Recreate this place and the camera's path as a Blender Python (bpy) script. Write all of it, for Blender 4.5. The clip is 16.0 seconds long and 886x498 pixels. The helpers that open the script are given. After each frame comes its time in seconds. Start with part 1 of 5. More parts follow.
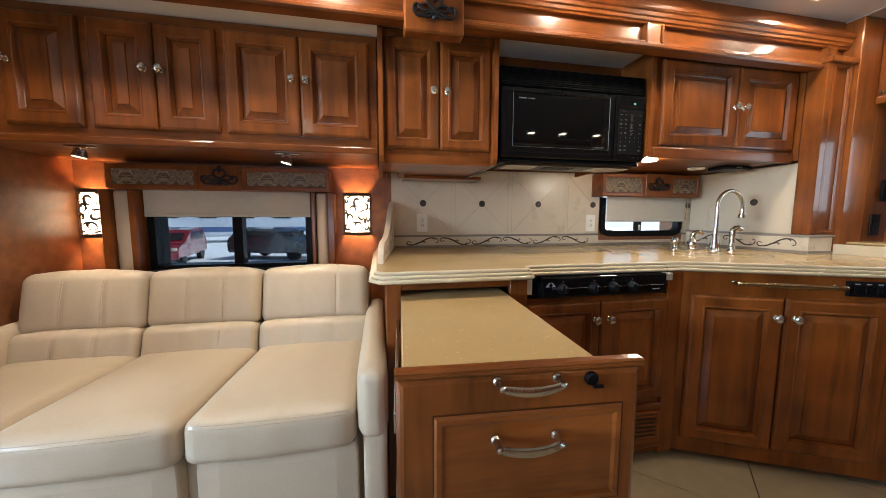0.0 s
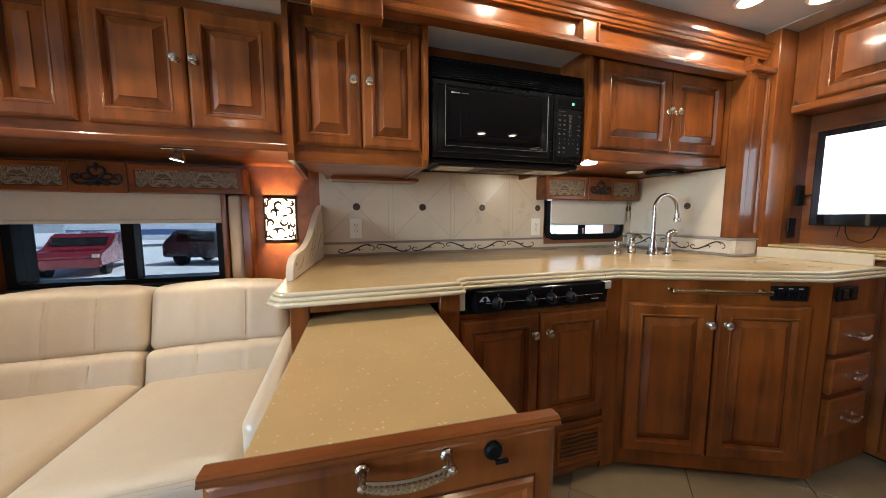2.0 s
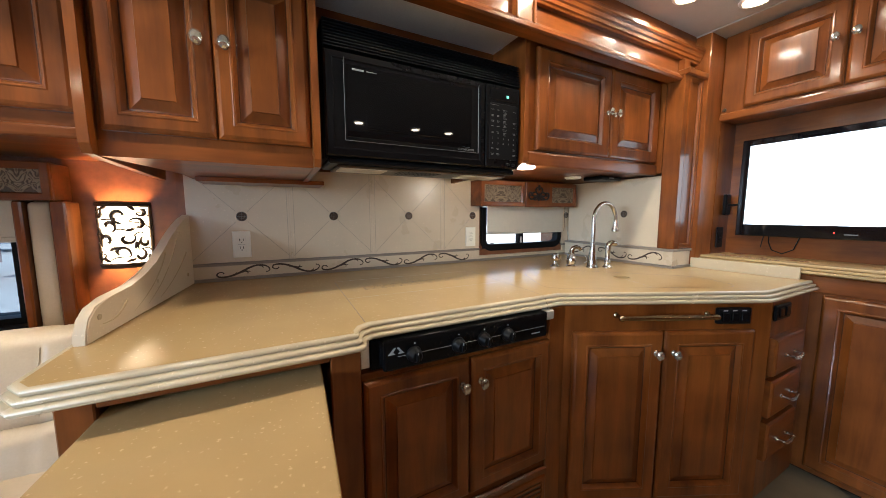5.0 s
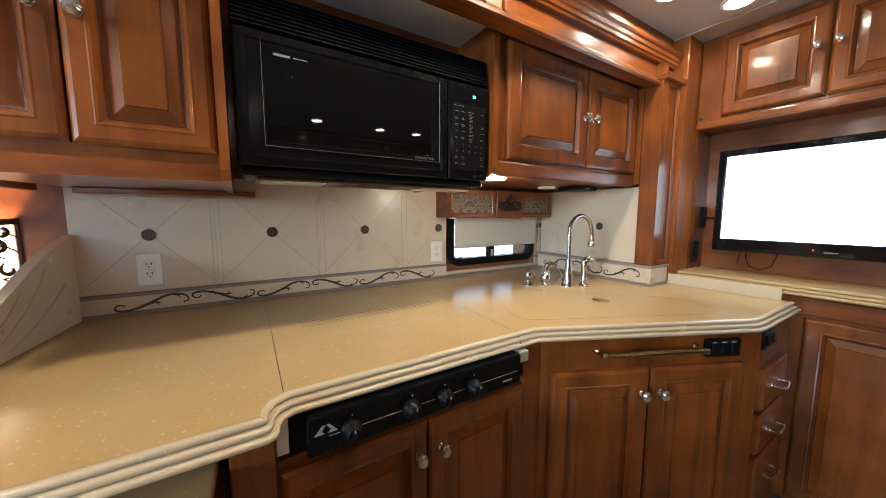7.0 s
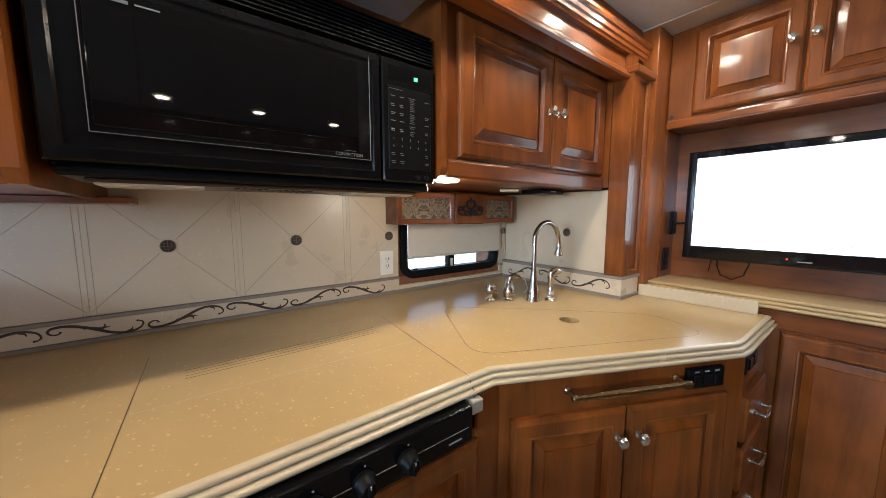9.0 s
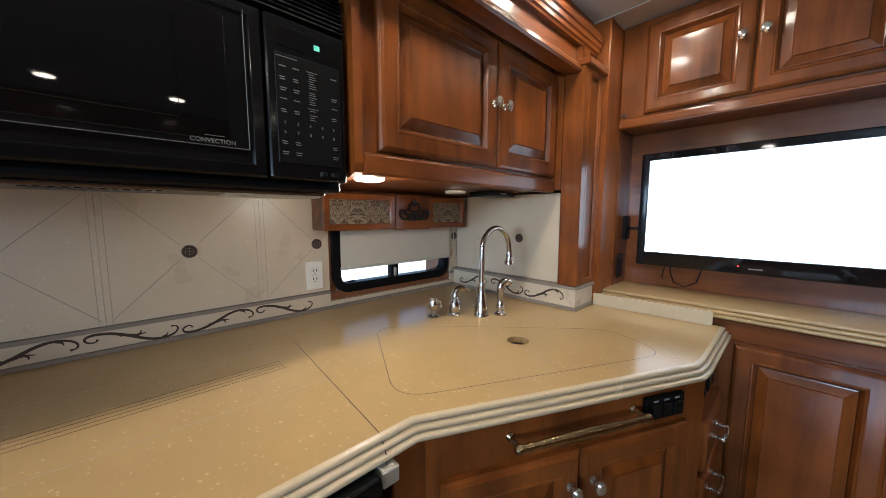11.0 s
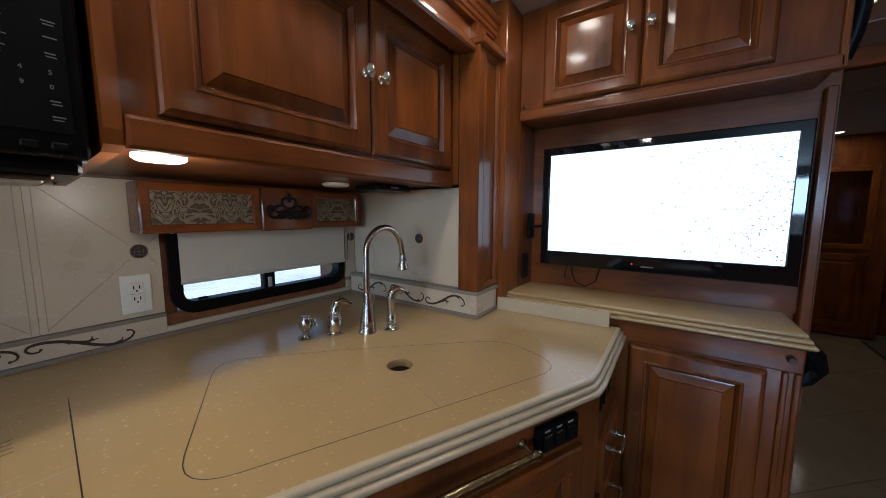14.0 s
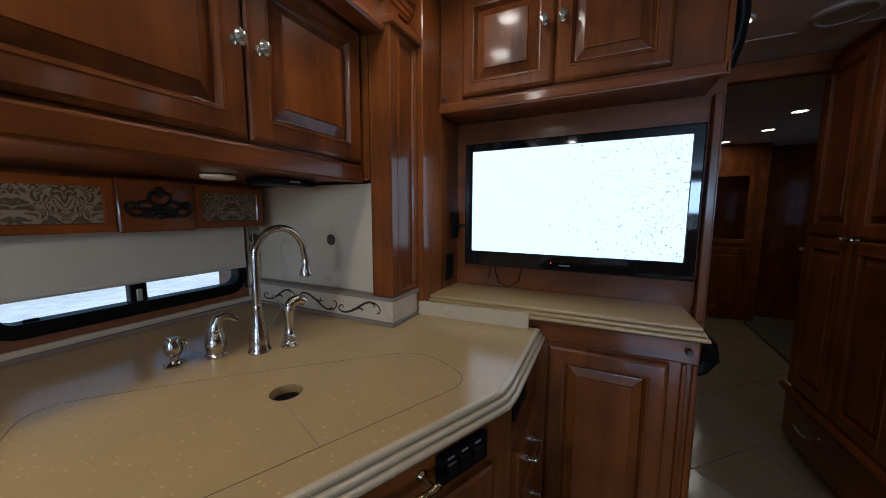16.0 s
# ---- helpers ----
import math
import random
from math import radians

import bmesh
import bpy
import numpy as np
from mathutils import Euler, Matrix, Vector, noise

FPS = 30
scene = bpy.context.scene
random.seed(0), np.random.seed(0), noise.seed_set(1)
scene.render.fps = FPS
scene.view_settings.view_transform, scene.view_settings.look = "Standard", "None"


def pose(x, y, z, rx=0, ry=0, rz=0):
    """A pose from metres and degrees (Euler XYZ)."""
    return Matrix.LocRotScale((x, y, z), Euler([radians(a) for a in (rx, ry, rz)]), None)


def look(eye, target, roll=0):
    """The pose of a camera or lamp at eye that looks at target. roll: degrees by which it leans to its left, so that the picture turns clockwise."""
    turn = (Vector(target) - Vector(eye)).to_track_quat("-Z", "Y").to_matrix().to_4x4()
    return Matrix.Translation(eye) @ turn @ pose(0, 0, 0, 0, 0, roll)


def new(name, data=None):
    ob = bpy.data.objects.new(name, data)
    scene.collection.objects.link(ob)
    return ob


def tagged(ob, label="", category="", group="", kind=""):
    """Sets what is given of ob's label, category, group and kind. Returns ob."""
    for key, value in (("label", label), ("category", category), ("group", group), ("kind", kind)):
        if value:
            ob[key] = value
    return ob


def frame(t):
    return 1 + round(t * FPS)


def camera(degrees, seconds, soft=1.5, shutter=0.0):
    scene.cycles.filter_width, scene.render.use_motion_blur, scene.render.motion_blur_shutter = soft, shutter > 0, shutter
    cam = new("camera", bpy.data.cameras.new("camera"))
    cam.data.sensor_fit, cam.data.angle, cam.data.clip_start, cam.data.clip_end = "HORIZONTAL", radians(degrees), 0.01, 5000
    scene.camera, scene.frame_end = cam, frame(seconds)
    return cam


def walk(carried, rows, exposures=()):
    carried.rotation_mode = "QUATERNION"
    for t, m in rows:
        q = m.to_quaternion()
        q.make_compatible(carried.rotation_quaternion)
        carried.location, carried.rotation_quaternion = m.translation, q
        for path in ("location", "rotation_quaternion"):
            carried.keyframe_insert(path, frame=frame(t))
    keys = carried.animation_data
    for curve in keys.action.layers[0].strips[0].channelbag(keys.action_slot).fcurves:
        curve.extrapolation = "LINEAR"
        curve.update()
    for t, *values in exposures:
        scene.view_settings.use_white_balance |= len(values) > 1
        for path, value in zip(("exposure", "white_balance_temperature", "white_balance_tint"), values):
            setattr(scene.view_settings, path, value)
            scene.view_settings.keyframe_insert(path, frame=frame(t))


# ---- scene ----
cam = camera(107.2, 16.0, 0.4)
PATH = [
    (0, (0.187, 0.202, 1.116), (0.566, 2.156, 0.919), 0.1),
    (0.5, (0.235, 0.226, 1.128), (0.675, 2.167, 0.931), 0.0),
    (1, (0.281, 0.252, 1.133), (0.776, 2.18, 0.938), -0.0),
    (1.5, (0.321, 0.281, 1.138), (0.87, 2.194, 0.943), -0.0),
    (2, (0.359, 0.322, 1.143), (0.962, 2.219, 0.946), -0.1),
    (2.5, (0.391, 0.369, 1.15), (1.049, 2.247, 0.952), -0.1),
    (3, (0.419, 0.412, 1.162), (1.136, 2.268, 0.96), -0.1),
    (3.5, (0.452, 0.455, 1.171), (1.226, 2.288, 0.966), -0.1),
    (4, (0.492, 0.502, 1.184), (1.319, 2.31, 0.972), -0.1),
    (4.5, (0.537, 0.544, 1.195), (1.41, 2.331, 0.983), -0.1),
    (4.7, (0.555, 0.558, 1.2), (1.445, 2.337, 0.988), -0.1),
    (7, (0.728, 0.736, 1.276), (1.783, 2.422, 1.062), 0.1),
    (7.5, (0.765, 0.78, 1.29), (1.854, 2.443, 1.072), 0.1),
    (8, (0.811, 0.812, 1.298), (1.928, 2.457, 1.084), 0.1),
    (8.5, (0.864, 0.84, 1.3), (2.016, 2.461, 1.088), 0.1),
    (9, (0.926, 0.867, 1.307), (2.122, 2.456, 1.09), -0.0),
    (9.2, (0.943, 0.867, 1.294), (2.163, 2.442, 1.118), -0.2),
    (11.5, (1.174, 0.963, 1.323), (2.567, 2.382, 1.104), -0.0),
    (12, (1.217, 0.972, 1.323), (2.652, 2.347, 1.105), -0.1),
    (12.5, (1.262, 0.972, 1.323), (2.746, 2.295, 1.103), -0.0),
    (13, (1.306, 0.961, 1.319), (2.835, 2.233, 1.102), 0.1),
    (13.5, (1.347, 0.956, 1.319), (2.924, 2.166, 1.1), 0.2),
    (14, (1.387, 0.949, 1.315), (3.009, 2.099, 1.099), 0.1),
    (14.5, (1.423, 0.945, 1.312), (3.09, 2.029, 1.095), 0.2),
    (15, (1.457, 0.936, 1.309), (3.168, 1.949, 1.094), 0.2),
    (15.5, (1.493, 0.921, 1.314), (3.241, 1.868, 1.092), 0.2),
    (16, (1.528, 0.91, 1.314), (3.318, 1.774, 1.091), 0.2),
]
EXPOSURES = [(0, 1.08, 5950, 10), (4.5, 1.06, 5900, 10), (9, 0.95, 5750, 10), (12.5, 0.15, 5400, 10), (16, -0.55, 5150, 10)]
walk(cam, [(t, look(eye, target, roll)) for t, eye, target, roll in PATH], EXPOSURES)

# ---- light ----
world = bpy.data.worlds.new("world")
scene.world = world
world.use_nodes = True
wn = world.node_tree
sky = wn.nodes.new("ShaderNodeTexSky")
sky.sky_type, sky.sun_disc, sky.sun_elevation, sky.sun_rotation = "NISHITA", False, radians(45), radians(98)
wn.links.new(sky.outputs[0], wn.nodes["Background"].inputs[0])
wn.nodes["Background"].inputs[1].default_value = 0.15
sun = bpy.data.lights.new("sun", "SUN")
sun.energy, sun.angle, sun.color = 5.0, radians(0.5), (1, 0.95, 0.86)
sun_ob = new("sun", sun)
sun_ob.matrix_world = look((20, -3, 20), (0, 0, 0))
WARM = (1.0, 0.83, 0.60)
DAY = (0.66, 0.84, 1.0)
LAMPS = 0.5


def area_lamp(name, m, sx, sy, power, color, shape="RECTANGLE", spread=180):
    lamp = bpy.data.lights.new(name, "AREA")
    lamp.shape, lamp.size, lamp.size_y, lamp.energy, lamp.color, lamp.spread = shape, sx, sy, power * LAMPS, color, radians(spread)
    ob = new(name, lamp)
    ob.matrix_world = m
    return ob


# added daylight lamps: the windscreen and the window across the aisle are assumed, unseen
area_lamp("assumed_windscreen_daylight", look((-4.02, -0.3, 1.62), (0, 0.9, 1.0)), 1.3, 0.6, 180, DAY)
area_lamp("assumed_side_window_daylight", look((-0.65, -1.02, 0.95), (-0.4, 2.2, 0.95)), 1.1, 0.6, 7, (0.42, 0.72, 1.0))


# ---- materials ----
def node_mat(name):
    m = bpy.data.materials.new(name)
    m.use_nodes = True
    return m, m.node_tree.nodes, m.node_tree.links, m.node_tree.nodes["Principled BSDF"]


def plain(name, color, rough=0.5, metal=0.0, vary=0.12, scale=30.0, bump=0.0, coat=0.0, stretch=(1, 1, 1), rvary=0.08):
    """Two scales of variation in colour and gloss over one base colour."""
    m, N, L, b = node_mat(name)
    tc, mp = N.new("ShaderNodeTexCoord"), N.new("ShaderNodeMapping")
    mp.inputs["Scale"].default_value = stretch
    L.new(tc.outputs["Object"], mp.inputs["Vector"])
    n1, n2 = N.new("ShaderNodeTexNoise"), N.new("ShaderNodeTexNoise")
    n1.inputs["Scale"].default_value, n1.inputs["Detail"].default_value = scale, 6
    n2.inputs["Scale"].default_value, n2.inputs["Detail"].default_value = scale / 9, 3
    for n in (n1, n2):
        L.new(mp.outputs[0], n.inputs["Vector"])
    add = N.new("ShaderNodeMath")
    add.operation = "ADD"
    L.new(n1.outputs["Fac"], add.inputs[0])
    L.new(n2.outputs["Fac"], add.inputs[1])
    rng = N.new("ShaderNodeMapRange")
    rng.inputs["From Min"].default_value, rng.inputs["From Max"].default_value = 0.6, 1.4
    L.new(add.outputs[0], rng.inputs["Value"])
    mix = N.new("ShaderNodeMix")
    mix.data_type = "RGBA"
    mix.inputs[6].default_value = (*[c * (1 - vary) for c in color], 1)
    mix.inputs[7].default_value = (*[min(1, c * (1 + vary)) for c in color], 1)
    L.new(rng.outputs[0], mix.inputs[0])
    L.new(mix.outputs[2], b.inputs["Base Color"])
    rr = N.new("ShaderNodeMapRange")
    rr.inputs["To Min"].default_value, rr.inputs["To Max"].default_value = max(0.02, rough - rvary), min(1, rough + rvary)
    L.new(n2.outputs["Fac"], rr.inputs["Value"])
    L.new(rr.outputs[0], b.inputs["Roughness"])
    b.inputs["Metallic"].default_value = metal
    b.inputs["Coat Weight"].default_value = coat
    b.inputs["Coat Roughness"].default_value = 0.12
    if bump:
        bp = N.new("ShaderNodeBump")
        bp.inputs["Strength"].default_value, bp.inputs["Distance"].default_value = bump, 0.002
        L.new(n1.outputs["Fac"], bp.inputs["Height"])
        L.new(bp.outputs[0], b.inputs["Normal"])
    return m


def wood(name, light, dark, axis=2, rough=0.34):
    """Stained maple: long grain along one axis, fine pores, a lacquer coat."""
    m, N, L, b = node_mat(name)
    tc, mp, oi = N.new("ShaderNodeTexCoord"), N.new("ShaderNodeMapping"), N.new("ShaderNodeObjectInfo")
    st = [9.0, 9.0, 9.0]
    st[axis] = 0.9
    mp.inputs["Scale"].default_value = st
    off = N.new("ShaderNodeVectorMath")
    off.operation = "SCALE"
    off.inputs[0].default_value = (7.1, 3.3, 5.7)
    L.new(oi.outputs["Random"], off.inputs["Scale"])
    L.new(tc.outputs["Object"], mp.inputs["Vector"])
    L.new(off.outputs[0], mp.inputs["Location"])
    g, f, p = (N.new("ShaderNodeTexNoise") for _ in range(3))
    g.inputs["Scale"].default_value, g.inputs["Detail"].default_value, g.inputs["Distortion"].default_value = 1.6, 4, 0.8
    f.inputs["Scale"].default_value, f.inputs["Detail"].default_value = 14, 6
    p.inputs["Scale"].default_value, p.inputs["Detail"].default_value = 0.5, 3
    for n in (g, f):
        L.new(mp.outputs[0], n.inputs["Vector"])
    L.new(tc.outputs["Object"], p.inputs["Vector"])
    p.inputs["Scale"].default_value = 5
    a1, a2 = N.new("ShaderNodeMath"), N.new("ShaderNodeMath")
    a1.operation = a2.operation = "MULTIPLY_ADD"
    a1.inputs[1].default_value = 0.24
    L.new(f.outputs["Fac"], a1.inputs[0])
    L.new(g.outputs["Fac"], a1.inputs[2])
    a2.inputs[1].default_value = 0.85
    L.new(p.outputs["Fac"], a2.inputs[0])
    L.new(a1.outputs[0], a2.inputs[2])
    ramp = N.new("ShaderNodeValToRGB")
    ramp.color_ramp.elements[0].color, ramp.color_ramp.elements[1].color = (*dark, 1), (*light, 1)
    rng = N.new("ShaderNodeMapRange")
    rng.inputs["From Max"].default_value = 2.0
    ramp.color_ramp.elements[0].position, ramp.color_ramp.elements[1].position = 0.35, 0.68
    L.new(a2.outputs[0], rng.inputs["Value"])
    L.new(rng.outputs[0], ramp.inputs[0])
    hv = N.new("ShaderNodeHueSaturation")
    vr = N.new("ShaderNodeMapRange")
    vr.inputs["To Min"].default_value, vr.inputs["To Max"].default_value = 0.88, 1.12
    L.new(oi.outputs["Random"], vr.inputs["Value"])
    L.new(vr.outputs[0], hv.inputs["Value"])
    L.new(ramp.outputs[0], hv.inputs["Color"])
    L.new(hv.outputs[0], b.inputs["Base Color"])
    rr = N.new("ShaderNodeMapRange")
    rr.inputs["To Min"].default_value, rr.inputs["To Max"].default_value = rough - 0.08, rough + 0.1
    L.new(p.outputs["Fac"], rr.inputs["Value"])
    L.new(rr.outputs[0], b.inputs["Roughness"])
    b.inputs["Specular IOR Level"].default_value = 0.22
    b.inputs["Coat Weight"].default_value, b.inputs["Coat Roughness"].default_value = 0.40, 0.12
    bp = N.new("ShaderNodeBump")
    bp.inputs["Strength"].default_value, bp.inputs["Distance"].default_value = 0.12, 0.001
    L.new(f.outputs["Fac"], bp.inputs["Height"])
    L.new(bp.outputs[0], b.inputs["Normal"])
    return m


def solid_surface(name, color, rough, chips=0.6):
    """Cast mineral worktop with pale chips in it."""
    m, N, L, b = node_mat(name)
    tc, vo, no = N.new("ShaderNodeTexCoord"), N.new("ShaderNodeTexVoronoi"), N.new("ShaderNodeTexNoise")
    vo.inputs["Scale"].default_value, vo.inputs["Randomness"].default_value = 105, 1
    no.inputs["Scale"].default_value, no.inputs["Detail"].default_value = 6, 5
    L.new(tc.outputs["Object"], no.inputs["Vector"])
    wob, shift = N.new("ShaderNodeTexNoise"), N.new("ShaderNodeVectorMath")
    wob.inputs["Scale"].default_value, wob.inputs["Detail"].default_value = 260, 1
    shift.operation = "MULTIPLY_ADD"
    shift.inputs[1].default_value = (0.007, 0.007, 0.007)
    L.new(tc.outputs["Object"], wob.inputs["Vector"])
    L.new(wob.outputs["Color"], shift.inputs[0])
    L.new(tc.outputs["Object"], shift.inputs[2])
    L.new(shift.outputs[0], vo.inputs["Vector"])
    sep = N.new("ShaderNodeSeparateColor")
    L.new(vo.outputs["Color"], sep.inputs[0])
    lim = N.new("ShaderNodeMath")
    lim.operation, lim.inputs[1].default_value = "MULTIPLY", 0.5
    L.new(sep.outputs[0], lim.inputs[0])
    lt = N.new("ShaderNodeMath")
    lt.operation = "LESS_THAN"
    L.new(vo.outputs["Distance"], lt.inputs[0])
    sub = N.new("ShaderNodeMath")
    sub.operation, sub.inputs[1].default_value = "SUBTRACT", 0.21
    L.new(lim.outputs[0], sub.inputs[0])
    L.new(sub.outputs[0], lt.inputs[1])
    m1, m2 = N.new("ShaderNodeMix"), N.new("ShaderNodeMix")
    m1.data_type = m2.data_type = "RGBA"
    m1.inputs[6].default_value = (*[c * 0.9 for c in color], 1)
    m1.inputs[7].default_value = (*[min(1, c * 1.1) for c in color], 1)
    L.new(no.outputs["Fac"], m1.inputs[0])
    L.new(m1.outputs[2], m2.inputs[6])
    m2.inputs[7].default_value = (*[min(0.9, c * 1.3 + 0.09) for c in color], 1)
    fac = N.new("ShaderNodeMath")
    fac.operation, fac.inputs[1].default_value = "MULTIPLY", chips
    L.new(lt.outputs[0], fac.inputs[0])
    L.new(fac.outputs[0], m2.inputs[0])
    L.new(m2.outputs[2], b.inputs["Base Color"])
    rr = N.new("ShaderNodeMapRange")
    rr.inputs["To Min"].default_value, rr.inputs["To Max"].default_value = rough - 0.05, rough + 0.08
    L.new(no.outputs["Fac"], rr.inputs["Value"])
    L.new(rr.outputs[0], b.inputs["Roughness"])
    return m


def glow(name, color, strength):
    m, N, L, b = node_mat(name)
    b.inputs["Base Color"].default_value = (*[c * 0.8 for c in color], 1)
    b.inputs["Emission Color"].default_value = (*color, 1)
    b.inputs["Emission Strength"].default_value = strength * LAMPS
    return m


def brocade(name, ground, thread):
    """Woven damask: mirrored scrolling figures in raised thread over a darker ground."""
    m, N, L, b = node_mat(name)
    tc, sx, pp, cx = (N.new("ShaderNode" + k) for k in ("TexCoord", "SeparateXYZ", "Math", "CombineXYZ"))
    pp.operation, pp.inputs[1].default_value = "PINGPONG", 0.085
    L.new(tc.outputs["Object"], sx.inputs[0])
    L.new(sx.outputs[0], pp.inputs[0])
    L.new(pp.outputs[0], cx.inputs[0])
    L.new(sx.outputs[2], cx.inputs[2])
    no, wv = N.new("ShaderNodeTexNoise"), N.new("ShaderNodeTexNoise")
    no.inputs["Scale"].default_value, no.inputs["Detail"].default_value, no.inputs["Distortion"].default_value = 27, 0.8, 1.4
    wv.inputs["Scale"].default_value, wv.inputs["Detail"].default_value = 900, 2
    L.new(cx.outputs[0], no.inputs["Vector"])
    L.new(tc.outputs["Object"], wv.inputs["Vector"])
    ring = N.new("ShaderNodeMath")
    ring.operation, ring.inputs[1].default_value = "PINGPONG", 0.10
    L.new(no.outputs["Fac"], ring.inputs[0])
    rel = N.new("ShaderNodeMapRange")
    rel.inputs["From Min"].default_value, rel.inputs["From Max"].default_value = 0.028, 0.062
    L.new(ring.outputs[0], rel.inputs["Value"])
    mul = N.new("ShaderNodeMath")
    mul.operation = "MULTIPLY_ADD"
    mul.inputs[1].default_value = 0.35
    L.new(wv.outputs["Fac"], mul.inputs[0])
    L.new(rel.outputs[0], mul.inputs[2])
    ramp = N.new("ShaderNodeValToRGB")
    ramp.color_ramp.elements[0].position, ramp.color_ramp.elements[1].position = 0.12, 1.0
    ramp.color_ramp.elements[0].color, ramp.color_ramp.elements[1].color = (*ground, 1), (*thread, 1)
    L.new(mul.outputs[0], ramp.inputs[0])
    L.new(ramp.outputs[0], b.inputs["Base Color"])
    b.inputs["Roughness"].default_value = 0.45
    bp = N.new("ShaderNodeBump")
    bp.inputs["Strength"].default_value, bp.inputs["Distance"].default_value = 0.8, 0.003
    L.new(rel.outputs[0], bp.inputs["Height"])
    L.new(bp.outputs[0], b.inputs["Normal"])
    return m


WOOD = wood("stained_maple", (0.275, 0.0785, 0.0125), (0.078, 0.0205, 0.0040))
WOOD_H = wood("stained_maple_across", (0.275, 0.0785, 0.0125), (0.078, 0.0205, 0.0040), axis=0)
WOOD_Y = wood("stained_maple_along", (0.275, 0.0785, 0.0125), (0.078, 0.0205, 0.0040), axis=1)
GLAZE_AND_SHADE = wood("dark_glaze_and_painted_shade", (0.085, 0.024, 0.006), (0.035, 0.010, 0.003))
COUNTER = solid_surface("sand_solid_surface", (0.48, 0.328, 0.152), 0.18)
EDGE = solid_surface("cream_solid_surface_edge", (0.57, 0.465, 0.31), 0.24, 0.35)
TILE = solid_surface("cream_wall_panel", (0.62, 0.51, 0.365), 0.28, 0.3)
STRIP = plain("grey_stone_strip", (0.26, 0.21, 0.165), 0.45, scale=60)
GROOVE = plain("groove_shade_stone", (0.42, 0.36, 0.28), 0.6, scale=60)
INLAY = plain("dark_brown_inlay", (0.05, 0.028, 0.016), 0.5, scale=80, vary=0.2)
BRONZE = plain("dark_bronze", (0.07, 0.045, 0.03), 0.4, 0.6, scale=80, vary=0.3)
IRON = plain("black_iron", (0.02, 0.018, 0.02), 0.4, 0.5, scale=90, vary=0.3)
LEATHER = plain("cream_leather", (0.53, 0.43, 0.31), 0.34, scale=160, vary=0.05, bump=0.1)
STITCH = plain("stitching_thread", (0.50, 0.41, 0.30), 0.7, scale=200)
BLACK = plain("black_gloss_plastic", (0.005, 0.005, 0.0055), 0.14, scale=60, vary=0.2, rvary=0.04)
BLACK.node_tree.nodes["Principled BSDF"].inputs["Specular IOR Level"].default_value = 0.15
MATT = plain("black_matt_plastic", (0.006, 0.006, 0.0065), 0.36, scale=120, vary=0.2)
MATT.node_tree.nodes["Principled BSDF"].inputs["Specular IOR Level"].default_value = 0.1
GLASSK = plain("smoked_black_glass", (0.003, 0.003, 0.0035), 0.025, scale=20, rvary=0.005)
GLASSK.node_tree.nodes["Principled BSDF"].inputs["Specular IOR Level"].default_value = 0.3
PRINT = plain("dim_grey_print", (0.18, 0.18, 0.175), 0.5)
PEWTER = plain("worn_pewter", (0.17, 0.155, 0.14), 0.42, 0.5, scale=120, vary=0.3)
GLOSS = plain("piano_black_plastic", (0.006, 0.006, 0.007), 0.045, scale=60, vary=0.2, rvary=0.01)
GREY = plain("grey_print", (0.35, 0.35, 0.35), 0.5)
NICKEL = plain("brushed_nickel", (0.55, 0.51, 0.45), 0.2, 1.0, scale=90, vary=0.08, rvary=0.06)
ANTIQUE = plain("antique_brass", (0.36, 0.27, 0.15), 0.24, 1.0, scale=40, vary=0.3, rvary=0.08)
CRYSTAL = plain("clear_faceted_knob", (0.62, 0.57, 0.48), 0.12, 0.85, scale=60, vary=0.3)
CEIL = plain("ceiling_vinyl", (0.52, 0.48, 0.41), 0.6, scale=200, vary=0.05, bump=0.2)
SOFFIT = plain("white_soffit", (0.86, 0.82, 0.73), 0.6, scale=120, vary=0.05)
PAPER = plain("brown_wall_vinyl", (0.20, 0.075, 0.028), 0.42, scale=22, vary=0.45, bump=0.15)
SHADE = plain("cream_roller_fabric", (0.60, 0.55, 0.45), 0.8, scale=300, vary=0.05, bump=0.2)
WHITE = plain("ivory_plastic", (0.84, 0.80, 0.70), 0.3, scale=80, vary=0.04)
FLOORT = plain("beige_floor_tile", (0.27, 0.21, 0.13), 0.13, scale=14, vary=0.12)
GROUT = plain("floor_grout", (0.16, 0.13, 0.09), 0.8, scale=90)
ALU = plain("pale_metal_hood", (0.52, 0.48, 0.40), 0.4, 0.3, scale=60)
CLOTH = brocade("figured_cloth", (0.075, 0.050, 0.028), (0.29, 0.225, 0.145))
LAMPGLOW = glow("lamp_lens", (1.0, 0.80, 0.52), 22)
SCONCEGLOW = glow("sconce_shade_glow", (1.0, 0.78, 0.48), 8.0)
SPOTGLOW = glow("spot_lens", (1.0, 0.86, 0.62), 16)
SCREEN, _n, _l, _b = node_mat("bright_static_screen")
_b.inputs["Base Color"].default_value = (0.02, 0.02, 0.02, 1)
_tc, _no, _rp = _n.new("ShaderNodeTexCoord"), _n.new("ShaderNodeTexNoise"), _n.new("ShaderNodeValToRGB")
_no.inputs["Scale"].default_value, _no.inputs["Detail"].default_value = 170, 2
_rp.color_ramp.elements[0].position, _rp.color_ramp.elements[1].position = 0.32, 0.36
_rp.color_ramp.elements[0].color, _rp.color_ramp.elements[1].color = (0.12, 0.16, 0.17, 1), (0.90, 0.97, 1.0, 1)
_l.new(_tc.outputs["Object"], _no.inputs["Vector"])
